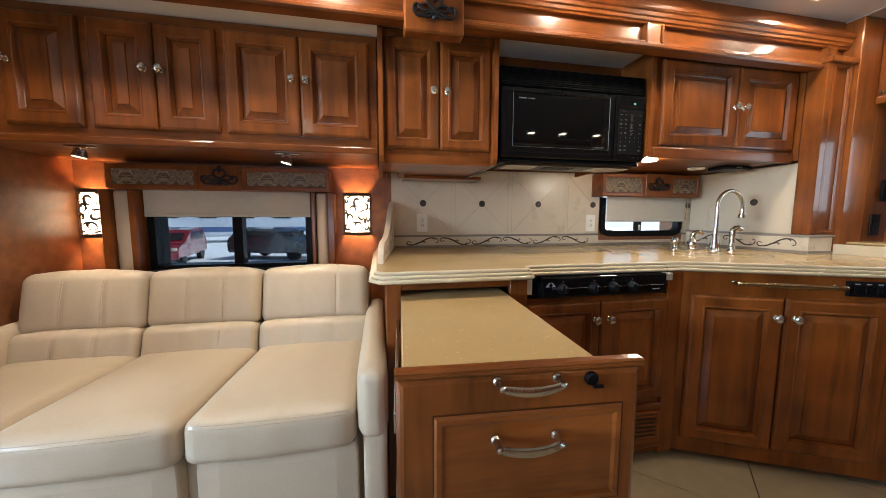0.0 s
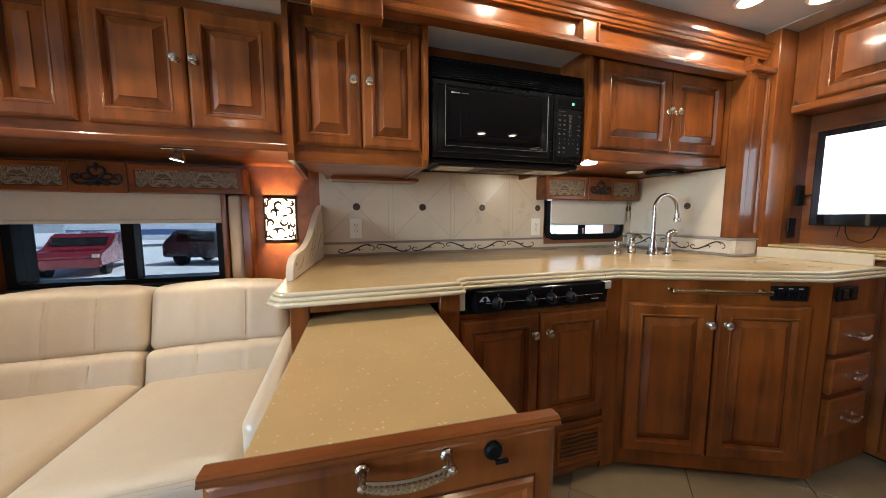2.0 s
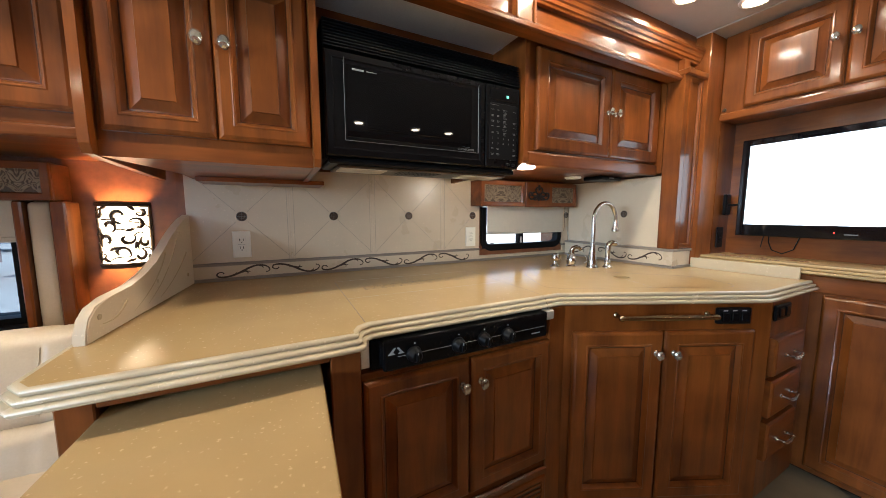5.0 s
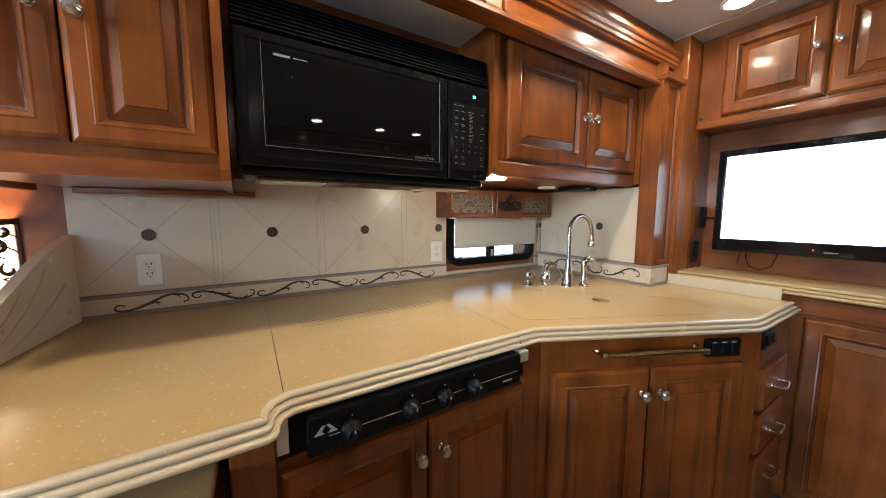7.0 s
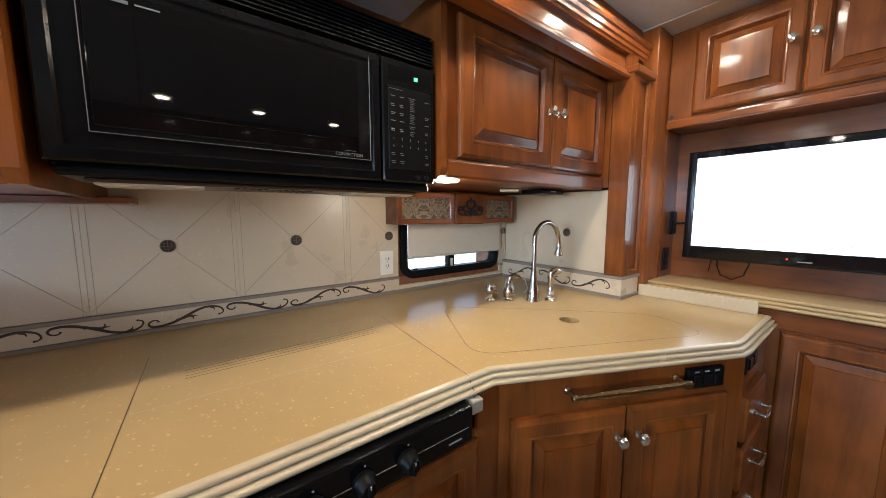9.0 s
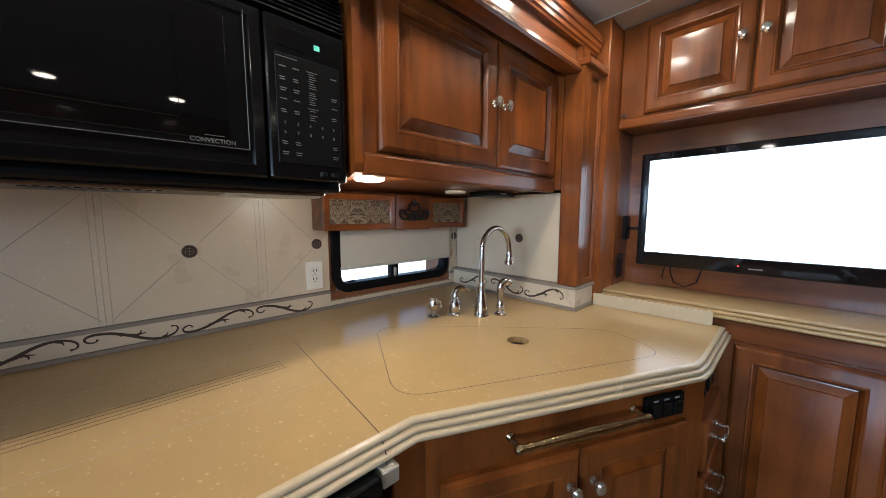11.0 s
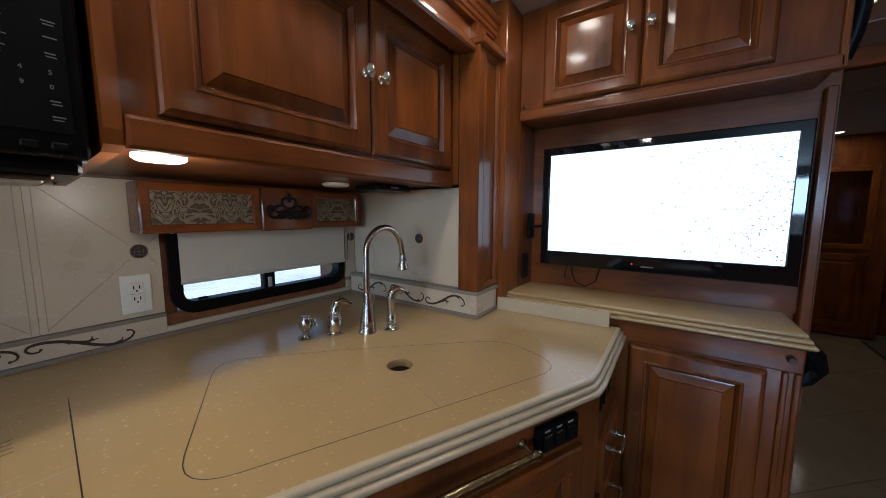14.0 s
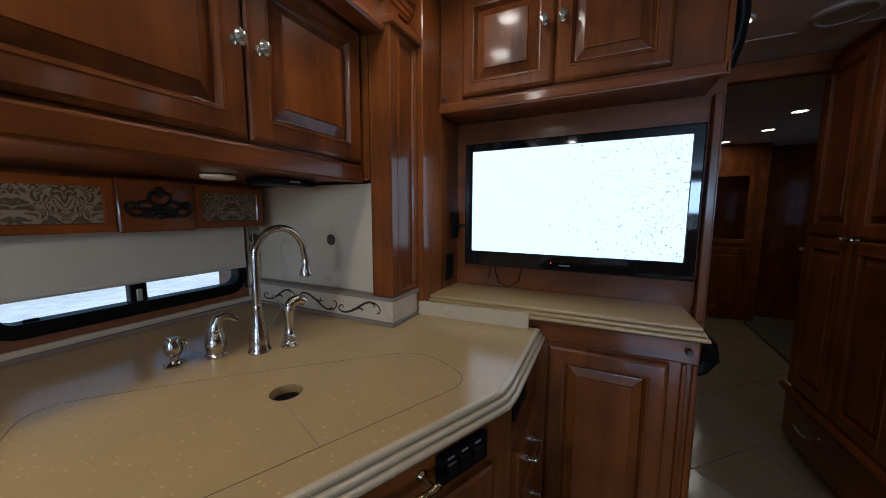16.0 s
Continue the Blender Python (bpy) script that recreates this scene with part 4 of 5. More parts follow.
# ---- worktop ----
front = [(0.145, 1.385), (0.185, 1.335), (0.752, 1.335), (0.765, 1.342), (0.771, 1.357), (0.774, 1.376), (0.783, 1.392), (0.802, 1.402), (1.492, 1.402), (2.200, 1.068), (2.255, 1.062), (2.665, 1.062)]
outline = front + [(2.665, 1.57), (2.50, 1.57), (2.50, WY + 0.035), (0.18, WY + 0.035), (0.145, WY)]
ct = thing("worktop", pose(0, 0, 0), "sand-coloured speckled solid-surface worktop with a cream beaded edge", "worktop")
part("slab", flat_top(inset(outline, 0.030), TOP, (1.990, 1.515, 0.034), 0.02), COUNTER, ct)
smooth(part("edge", beaded_rim(outline, TOP, BEADS), EDGE, ct, "cream triple-beaded edge"), 50)
# black disc close under the hole, its colour standing for the dark depth
part("dark_hole_disc", prism([(1.990 + 0.05 * math.cos(a), 1.515 + 0.05 * math.sin(a)) for a in [2 * math.pi * k / 20 for k in range(20)]], TOP - 0.03, TOP - 0.0205), MATT, ct)


def line_on_top(name, pts, w=0.0022, material=None):
    return part(name, tube([(x, y, TOP + 0.0002) for x, y in pts], w / 2, 4, None, 0.3, (0, 0, 1)), material or BRONZE, ct)


line_on_top("seam", [(0.786, 1.432), (0.800, 2.02)], 0.0015)
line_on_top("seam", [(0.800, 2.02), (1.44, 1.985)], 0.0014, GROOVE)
line_on_top("seam", [(1.424, 1.432), (1.462, 1.985)], 0.0019)
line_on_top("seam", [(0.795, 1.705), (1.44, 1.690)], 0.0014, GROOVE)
for k in range(4):
    line_on_top("vent_line", [(0.88, 1.815 + k * 0.017), (1.385, 1.822 + k * 0.017)], 0.0024)


def rounded(pts, r, n=6):
    out = []
    for i in range(len(pts)):
        p0, p1, p2 = (Vector(pts[(i + k) % len(pts)]) for k in (-1, 0, 1))
        a, b = p1 + (p0 - p1).normalized() * r, p1 + (p2 - p1).normalized() * r
        for k in range(n + 1):
            u = k / n
            q = a * (1 - u) ** 2 + p1 * 2 * u * (1 - u) + b * u * u
            out.append((q.x, q.y))
    return out


lid = rounded([(1.508, 1.504), (2.225, 1.160), (2.31, 1.36), (1.98, 1.70), (1.72, 1.93)], 0.085)
line_on_top("lid_seam", lid + lid[:1], 0.0017)
line_on_top("lid_seam", [(1.962, 1.487), (1.897, 1.316)], 0.0016, STRIP)
part("edge_joint", tube([(1.424, 1.428, TOP), (1.422, 1.405, TOP - 0.03), (1.420, 1.402, TOP - 0.043)], 0.0015, 4), BRONZE, ct)

ledge = thing("upstand", pose(0, 0, 0), "short cream upstand between worktop and television shelf", "upstand")
part("strip", prism([(2.598, 1.53), (2.620, 1.115), (2.638, 1.116), (2.616, 1.53)], TOP + 0.0005, 0.972), EDGE, ledge)
rack = thing("end_panel", pose(0, 0, 0), "cream sweeping end upstand with engraved fronds at the worktop end", "upstand")
prof = [(0.665, 0.0), (0.0, 0.0), (0.004, 0.028), (0.018, 0.055), (0.045, 0.076), (0.10, 0.086), (0.20, 0.093), (0.28, 0.108), (0.35, 0.136), (0.42, 0.175), (0.48, 0.212), (0.55, 0.246), (0.61, 0.270), (0.665, 0.287)]
rack.matrix_world = pose(0.188, 1.560, TOP + 0.0005, 0, 0, -6) @ Matrix.Diagonal((1, 1.055, 1, 1))
bm = extrude_x(prof, -0.013, 0.013)
bmesh.ops.bevel(bm, geom=[e for e in bm.edges if abs(e.verts[0].co.x - e.verts[1].co.x) < 1e-6], offset=0.003, segments=2, affect="EDGES")
smooth(part("panel", bm, TILE, rack))
for a, b, c in (((0.20, 0.02), (0.36, 0.07), (0.42, 0.16)), ((0.28, 0.02), (0.44, 0.08), (0.52, 0.20)), ((0.36, 0.02), (0.50, 0.06), (0.60, 0.14)), ((0.06, 0.03), (0.13, 0.02), (0.17, 0.06))):
    pts = [Vector(a) * (1 - u) ** 2 + Vector(b) * 2 * u * (1 - u) + Vector(c) * u * u for u in [k / 8 for k in range(9)]]
    part("frond", tube([(0.0132, *p) for p in pts], lambda q: 0.001 + 0.004 * q, 6, None, 0.4, (1, 0, 0)), EDGE, rack)
for y, z in ((0.05, 0.05), (0.55, 0.22), (0.60, 0.05)):
    part("stud", lathe([(0.007, 0), (0.007, 0.002), (0.004, 0.003)], 12, m=pose(0.013, y, z, 0, 90)), EDGE, rack)


# ---- taps ----
def tap_set():
    f = thing("faucet", pose(2.104, 1.765, TOP), "tall brushed nickel gooseneck kitchen faucet", "faucet")
    smooth(part("base", lathe([(0.030, 0), (0.030, 0.006), (0.026, 0.012), (0.0265, 0.03), (0.023, 0.05), (0.016, 0.085), (0.0125, 0.12), (0.013, 0.128), (0.0115, 0.134)], 24), NICKEL, f))
    d = Vector((0.99, -0.10, 0))
    pts = [Vector((0, 0, 0.12)), Vector((0, 0, 0.20)), Vector((0, 0, 0.262))]
    pts += [d * (0.078 - 0.078 * math.cos(a)) + Vector((0, 0, 0.262 + 0.085 * math.sin(a))) for a in [math.pi * k / 14 for k in range(1, 15)]]
    pts += [d * 0.160 + Vector((0, 0, 0.245))]
    smooth(part("spout", tube(pts, 0.0105, 14), NICKEL, f))
    m = Matrix.Translation(d * 0.160) @ pose(0, 0, 0.19)
    smooth(part("head", lathe([(0.013, 0.0), (0.020, 0.004), (0.019, 0.018), (0.013, 0.030), (0.014, 0.036), (0.0115, 0.056)], 20, m=m), NICKEL, f))
    h = thing("faucet_lever", pose(2.032, 1.842, TOP), "brushed nickel lever handle beside the faucet", "faucet")
    smooth(part("base", lathe([(0.027, 0), (0.0275, 0.005), (0.0235, 0.009), (0.022, 0.013), (0.0255, 0.024), (0.0262, 0.038), (0.0225, 0.056), (0.0175, 0.066), (0.0165, 0.070), (0.0180, 0.073), (0.0165, 0.077)], 24), NICKEL, h))
    smooth(part("lever", tube([(0, 0, 0.070), (0.001, 0, 0.086), (0.007, -0.005, 0.102), (0.020, -0.013, 0.109), (0.034, -0.022, 0.104), (0.044, -0.028, 0.093)], lambda q: 0.0165 - 0.0075 * q ** 0.7, 14), NICKEL, h))
    sp = thing("side_spray", pose(2.171, 1.722, TOP), "brushed nickel side spray in its holder", "faucet")
    smooth(part("base", lathe([(0.026, 0), (0.026, 0.005), (0.020, 0.010), (0.0155, 0.016), (0.0155, 0.024), (0.0172, 0.027), (0.0155, 0.031), (0.0172, 0.034), (0.0145, 0.039), (0.0125, 0.055), (0.0130, 0.085), (0.0160, 0.108), (0.0150, 0.116)], 22), NICKEL, sp))
    smooth(part("nozzle", tube([(0, 0.0, 0.106), (0.002, 0, 0.120), (0.012, -0.004, 0.131), (0.026, -0.008, 0.135), (0.038, -0.012, 0.131), (0.044, -0.014, 0.125)], lambda q: 0.0150 + 0.0015 * math.sin(5 * q), 14), NICKEL, sp))
    so = thing("soap_dispenser", pose(1.951, 1.880, TOP), "small brushed nickel soap dispenser", "soap dispenser")
    smooth(part("base", lathe([(0.024, 0), (0.024, 0.005), (0.017, 0.010), (0.0095, 0.015), (0.0095, 0.026), (0.0165, 0.031), (0.0205, 0.040), (0.0205, 0.052), (0.0165, 0.066), (0.0150, 0.072), (0.0130, 0.074)], 22), NICKEL, so))
    smooth(part("spout", tube([(0.010, -0.006, 0.064), (0.021, -0.012, 0.060), (0.025, -0.014, 0.046), (0.026, -0.015, 0.036)], 0.0042, 8), NICKEL, so))


tap_set()

# ---- base cabinets ----
lb = thing("base_cabinet", pose(0, 0, 0), "stained maple base cabinet with an open bay for the pull-out", "cabinet")
part("side_panel", box(0.206, 0.226, 1.412, WY, 0.02, 0.875), WOOD, lb)
part("stile", box(0.206, 0.262, 1.400, 1.420, 0.02, 0.875, 0.003), WOOD, lb)
part("stile", box(0.690, 0.765, 1.400, 1.420, 0.02, 0.875, 0.003), WOOD, lb)
part("top_rail", box(0.263, 0.689, 1.400, 1.420, 0.842, 0.875, 0.003), WOOD_H, lb)
part("divider", box(0.712, 0.73, 1.421, WY, 0.02, 0.875), WOOD, lb)
part("back", box(0.226, 0.712, 2.20, 2.22, 0.02, 0.875), MATT, lb)
part("bracket", box(0.36, 0.40, 1.46, 1.50, 0.835, 0.862, 0.003), MATT, lb)
part("bracket", box(0.52, 0.56, 1.46, 1.50, 0.835, 0.862, 0.003), MATT, lb)

po = thing("pull_out_table", pose(0.47, 1.45, -0.012, 0, 0, -3.4) @ pose(-0.47, -1.45, 0), "pulled-out drawer unit with a sand solid-surface top and maple front", "drawer")
part("top", box(0.263, 0.672, 0.722, 1.50, 0.809, 0.832, 0.004, None, 2), COUNTER, po)
fr = part("front", nested(0.433, 0.766, [(0, 0.718), (0, 0.700), (0.006, 0.695), (0.012, 0.692), (0.018, 0.692)], True, None, 0.2525, 0.10), WOOD, po)
part("cap", extrude_x([(0.720, 0.865), (0.694, 0.865), (0.690, 0.868), (0.690, 0.871), (0.6925, 0.873), (0.6915, 0.876), (0.696, 0.879), (0.712, 0.879), (0.718, 0.876), (0.720, 0.871)], 0.250, 0.689), WOOD_H, po)
for z, h in ((0.622, 0.178), (0.387, 0.22), (0.152, 0.22)):
    pn = part("drawer_panel", nested(0.335, h, [(0, 0.697), (0, 0.690), (0.004, 0.686), (0.012, 0.686), (0.018, 0.689), (0.026, 0.689)], True, None, 0.314, z), WOOD_H, po)
    # dark strip round the panel, its colour painting the shade of the gap
    part("shadow_gap", box(0.3115, 0.6515, 0.6905, 0.693, z - 0.0025, z + h + 0.0025), GLAZE_AND_SHADE, po)
    if z > 0.6:
        bow_handle(pn, 0.470, 0.755, 0.106, 0.686)
bow_handle(fr, 0.473, 0.854, 0.104, 0.692)
lk = part("lock", lathe([(0.012, 0), (0.012, 0.006), (0.009, 0.009)], 16, m=pose(0.588, 0.692, 0.850, 90)), MATT, po, "black turn lock")
part("key", box(0.588, 0.606, 0.679, 0.684, 0.836, 0.842, 0.001), MATT, lk)
part("box_side", box(0.262, 0.276, 0.722, 1.50, 0.12, 0.78), WOOD_Y, po)
part("box_side", box(0.664, 0.678, 0.722, 1.50, 0.12, 0.78), WOOD_Y, po)
part("box_base", box(0.277, 0.663, 0.722, 1.50, 0.12, 0.14), WOOD_Y, po)
part("slide", box(0.246, 0.255, 0.80, 1.48, 0.70, 0.745, 0.002), NICKEL, po)
part("slide", box(0.246, 0.255, 0.80, 1.48, 0.40, 0.445, 0.002), NICKEL, po)
for x in (0.36, 0.60):
    part("clip", box(x, x + 0.022, 0.722, 0.735, 0.8325, 0.838, 0.002), MATT, po)

cb = thing("base_cabinet", pose(0, 0, 0), "two-door stained maple base cabinet with a vent grille under the cooker", "cabinet")
part("body", box(0.766, 1.515, 1.424, WY, 0.02, 0.780, 0.002), WOOD, cb)
part("stile", box(1.44, 1.515, 1.410, 1.423, 0.02, 0.875, 0.002), WOOD, cb)
add_door(cb, 0.772, 0.300, 0.330, 0.462, 1.422, knob=(0.300, 0.385), fw=0.055)
add_door(cb, 1.108, 0.300, 0.330, 0.462, 1.422, knob=(0.030, 0.385), fw=0.055)
part("panel", box(0.775, 1.450, 1.408, 1.423, 0.05, 0.268, 0.006), WOOD_H, cb)
vg = part("vent_frame", nested(0.23, 0.155, [(0, 1.408), (0, 1.402), (0.004, 1.400), (0.016, 1.400), (0.020, 1.406), (0.020, 1.4075)], False, None, 1.205, 0.085), WOOD_H, cb)
part("vent_back", box(1.222, 1.418, 1.406, 1.4075, 0.10, 0.225), BRONZE, cb)
for k in range(6):
    part("slat", box(1.223, 1.417, 1.400, 1.4055, 0.106 + k * 0.020, 0.117 + k * 0.020, 0.002), WOOD_H, cb)
part("filler", box(0.766, 0.79, 1.410, 1.44, 0.80, 0.875, 0.002), TILE, cb)

ck = thing("cooker_panel", pose(0, 0, 0), "black cooker control panel with four knobs under the worktop", "cooker")
part("face", box(0.820, 1.400, 1.382, 1.43, 0.790, 0.875, 0.006, None, 2), BLACK, ck)
part("housing", box(0.80, 1.42, 1.43, 1.9, 0.782, 0.864), MATT, ck)
for x in (0.905, 1.045, 1.135, 1.225):
    kb = smooth(part("knob", lathe([(0.022, 0), (0.022, 0.008), (0.018, 0.012), (0.016, 0.026), (0.013, 0.029)], 20, m=pose(x, 1.382, 0.828, 90)), MATT, ck))
    part("grip", box(x - 0.004, x + 0.004, 1.349, 1.357, 0.813, 0.843, 0.002), MATT, kb)
    part("pointer", box(x - 0.001, x + 0.001, 1.3475, 1.350, 0.836, 0.842), GREY, kb)
    part("mark", lathe([(0.002, 0), (0.002, 0.001)], 8, m=pose(x + 0.004, 1.382, 0.857, 90)), GREY, ck)
part("line", box(0.86, 1.385, 1.3812, 1.383, 0.8275, 0.8288), GREY, ck)
lg = prism([(0, 0), (0.016, 0.018), (0.022, 0.018), (0.014, 0.006), (0.020, 0)], 0, 0.001)
prism([(0.024, 0.018), (0.030, 0.018), (0.046, 0), (0.027, 0), (0.033, 0.006)], 0, 0.001, lg)
part("badge", lg, GREY, ck).matrix_local = pose(0.832, 1.3815, 0.836, 90)
part("badge", box(1.33, 1.365, 1.3812, 1.383, 0.808, 0.812), GREY, ck)
part("end_bracket", box(1.405, 1.440, 1.390, 1.42, 0.842, 0.875, 0.003), ALU, ck, "pale metal end bracket")

A0 = pose(1.515, 1.412, 0, 0, 0, -25.2)
sk = thing("sink_cabinet", A0, "two-door stained maple sink cabinet set at an angle", "cabinet")
part("body", prism([(0, 0), (0.795, 0), (0.795, 0.03), (0.62, 0.42), (-0.10, 0.42), (-0.02, 0.02)], 0.03, 0.875), WOOD, sk)
part("toe_kick", prism([(0.03, 0.05), (0.74, 0.05), (0.60, 0.38), (-0.05, 0.38)], 0.0, 0.03), GLAZE_AND_SHADE, sk)
add_door(sk, 0.030, 0.105, 0.338, 0.672, 0.0, knob=(0.308, 0.592), fw=0.06)
add_door(sk, 0.374, 0.105, 0.345, 0.672, 0.0, knob=(0.030, 0.592), fw=0.06)
rail = lathe([(0.0065, 0.0), (0.0097, 0.004), (0.0111, 0.012), (0.0081, 0.020), (0.0072, 0.030), (0.0094, 0.036), (0.0078, 0.042), (0.0097, 0.090), (0.0120, 0.185), (0.0097, 0.280), (0.0078, 0.328), (0.0094, 0.334), (0.0072, 0.340), (0.0081, 0.350), (0.0111, 0.358), (0.0097, 0.366), (0.0065, 0.370)], 16, None, pose(0.182, -0.042, 0.836, 0, 90, 0))
for x in (0.194, 0.540):
    lathe([(0.011, 0), (0.011, 0.003), (0.006, 0.008), (0.0055, 0.042)], 12, rail, pose(x, 0, 0.836, 90))
smooth(part("towel_rail", rail, ANTIQUE, sk, "antique brass towel rail"))
part("switch_plate", box(0.570, 0.700, -0.016, 0, 0.800, 0.862, 0.005, None, 2), MATT, sk, "black three-gang switch plate")
for k in range(3):
    part("rocker", box(0.584 + k * 0.036, 0.612 + k * 0.036, -0.023, -0.014, 0.812, 0.846, 0.003), BLACK, sk)
    part("mark", box(0.590 + k * 0.036, 0.606 + k * 0.036, -0.0165, -0.0155, 0.850, 0.854), GREY, sk)

dc = thing("drawer_cabinet", pose(2.245, 1.090, 0), "narrow stained maple drawer cabinet in the corner", "cabinet")
part("body", prism([(0, 0), (0.425, 0), (0.425, 0.42), (0.16, 0.42), (0.004, 0.03)], 0.03, 0.875), WOOD, dc)
part("toe_kick", prism([(0.0, 0.05), (0.43, 0.05), (0.43, 0.38), (0.15, 0.38)], 0.0, 0.03), GLAZE_AND_SHADE, dc)
for z, h in ((0.572, 0.153), (0.400, 0.152), (0.215, 0.160)):
    d = part("drawer", nested(0.275, h, [(0, 0), (0, -0.020), (0.006, -0.026), (0.014, -0.028), (0.03, -0.028)], True, None, 0.035, z), WOOD_H, dc)
    bow_handle(d, 0.165, z + 0.076, 0.085, -0.028)
part("outlet_plate", box(0.05, 0.19, -0.012, 0, 0.790, 0.852, 0.004), MATT, dc, "black double socket plate")
for x in (0.07, 0.13):
    part("socket", box(x, x + 0.042, -0.017, -0.011, 0.803, 0.842, 0.003), BLACK, dc)

# ---- television corner ----
RT = pose(2.70, 1.53, 0, 0, 0, -90)
rb = thing("base_cabinet", RT, "tall single-door stained maple base cabinet under the television", "cabinet")
part("body", box(0.10, 0.905, 0.0, 0.245, 0.03, 0.936, 0.003), WOOD, rb)
part("top_rail", box(0.10, 0.905, -0.008, 0.002, 0.862, 0.936, 0.004), WOOD_H, rb)
add_door(rb, 0.475, 0.06, 0.355, 0.795, 0.0, fw=0.062)
for x in (0.862, 0.888):
    part("corner_bead", box(x, x + 0.014, -0.010, 0.004, 0.03, 0.86, 0.004, None, 2), WOOD, rb)
part("catch", lathe([(0.010, 0), (0.010, 0.008), (0.006, 0.012), (0.010, 0.018), (0.009, 0.024)], 14, m=pose(0.875, -0.010, 0.905, 90)), BRONZE, rb)
part("toe_kick", box(0.12, 0.89, 0.05, 0.24, 0, 0.03), MATT, rb)
bm = tube([(0.906, 0.06, 0.93), (0.935, 0.07, 0.90), (0.945, 0.08, 0.86), (0.925, 0.08, 0.83), (0.906, 0.08, 0.82)], 0.03, 10)
part("bumper", bm, MATT, rb, "black padded corner bumper")
ts = thing("television_shelf", pose(0, 0, 0), "cream solid-surface shelf with beaded edge under the television", "shelf")
so = [(2.655, 0.612), (2.95, 0.612), (2.95, 1.535), (2.645, 1.535)]
part("slab", flat_top(inset(so, 0.030), 0.985), COUNTER, ts)
smooth(part("edge", beaded_rim(so, 0.985, BEADS), COUNTER, ts), 50)

rc = thing("overhead_cabinet", pose(2.745, 1.513, 0, 0, 0, -90), "two-door stained maple cabinet above the television", "cabinet")
part("body", box(0.0, 0.895, 0.0, 0.20, 1.705, CEILING - 0.002, 0.003), WOOD, rc)
part("bottom_rail", box(0.0, 0.905, -0.012, 0.002, 1.700, 1.738, 0.007, None, 2), WOOD_H, rc)
add_door(rc, 0.100, 1.748, 0.332, 0.352, 0.0, knob=(0.300, 0.195), fw=0.055)
add_door(rc, 0.437, 1.748, 0.330, 0.352, 0.0, knob=(0.022, 0.195), fw=0.055)
part("screw_cap", lathe([(0.009, 0), (0.009, 0.004), (0.005, 0.006)], 12, m=pose(0.018, -0.0, 1.757, 90)), BRONZE, rc)
part("end_bead", box(0.890, 0.906, -0.012, 0.03, 1.70, CEILING - 0.004, 0.005, None, 2), WOOD, rc)
smooth(part("bumper", tube([(0.91, 0.02, 1.97), (0.925, 0.03, 1.93), (0.93, 0.04, 1.86), (0.925, 0.05, 1.80), (0.91, 0.06, 1.74)], 0.02, 10), MATT, rc, "black padded corner bumper"))
struct("niche_back", box(2.932, 2.949, 0.60, 1.513, 0.985, 1.705), WOOD_Y, "stained maple back panel behind the television", "panel")
struct("niche_jamb", box(2.90, 2.949, 0.575, 0.600, 0.94, 1.70, 0.003), WOOD, "stained maple edge strip of the partition", "trim")
struct("corner_stile", box(2.607, 2.765, 1.515, 1.60, 0.921, CEILING - 0.002, 0.004), WOOD, "full-height stained maple corner stile", "trim")
struct("niche_side", box(2.765, 2.94, 1.514, 1.60, 0.97, 1.71, 0.002), WOOD, "stained maple side of the television niche", "panel")
pl = thing("pillar", pose(2.432, 1.535, 0), "stained maple corner pillar with a recessed panel", "pillar", kind="structure")
part("post", box(0.0, 0.040, 0.0, 0.085, 1.023, 1.905, 0.003), WOOD, pl)
part("upper_core", box(0.0, 0.172, 0.086, 0.72, 1.424, 1.905), WOOD, pl)
part("core", box(0.041, 0.172, 0.014, 0.085, 1.023, 1.905), WOOD, pl)
part("panel_frame", nested(0.172 - 0.040, 0.88, [(0, 0.014), (0, 0.001), (0.014, 0.0), (0.018, 0.004), (0.022, 0.004), (0.026, 0.012)], False, None, 0.041, 1.024), WOOD, pl)
part("cap", box(-0.006, 0.172, -0.02, 0.085, 1.896, 1.925, 0.004), WOOD, pl)

tv = thing("television", pose(2.835, 1.437, 1.092, 0, 0, -91), "flat-screen television with a glossy black frame showing bright static", "television")
part("back", box(0.01, 0.798, 0.012, 0.055, 0.02, 0.48, 0.012), MATT, tv)
part("bezel", nested(0.808, 0.502, [(0, 0.014), (0, 0.003), (0.004, 0.0), (0.030, 0.0), (0.033, 0.004)], True, None, 0, 0), GLOSS, tv, "glossy black frame")
part("lower_frame", box(0.031, 0.777, -0.001, 0.003, 0.005, 0.0595, 0.001), GLOSS, tv)
part("screen", box(0.033, 0.775, 0.001, 0.0035, 0.061, 0.470), SCREEN, tv, "glowing white screen with static")
part("indicator", lathe([(0.003, 0), (0.003, 0.001)], 8, m=pose(0.36, -0.001, 0.030, 90)), glow("red_led", (1.0, 0.05, 0.03), 3), tv, "red standby light")
part("maker_mark", box(0.39, 0.43, -0.0018, -0.0008, 0.020, 0.025), PRINT, tv)
part("arm", tube([(0.02, 0.03, 0.17), (-0.03, 0.02, 0.165), (-0.055, 0.02, 0.165)], 0.006, 8), MATT, tv)
part("mount", box(-0.068, -0.050, 0.0, 0.05, 0.11, 0.225, 0.004), MATT, tv, "black wall bracket")
part("cable", tube([(0.13, 0.03, 0.03), (0.135, 0.02, -0.03), (0.15, 0.02, -0.07), (0.19, 0.02, -0.085), (0.23, 0.02, -0.06), (0.25, 0.03, 0.02)], 0.0028, 6), MATT, tv)
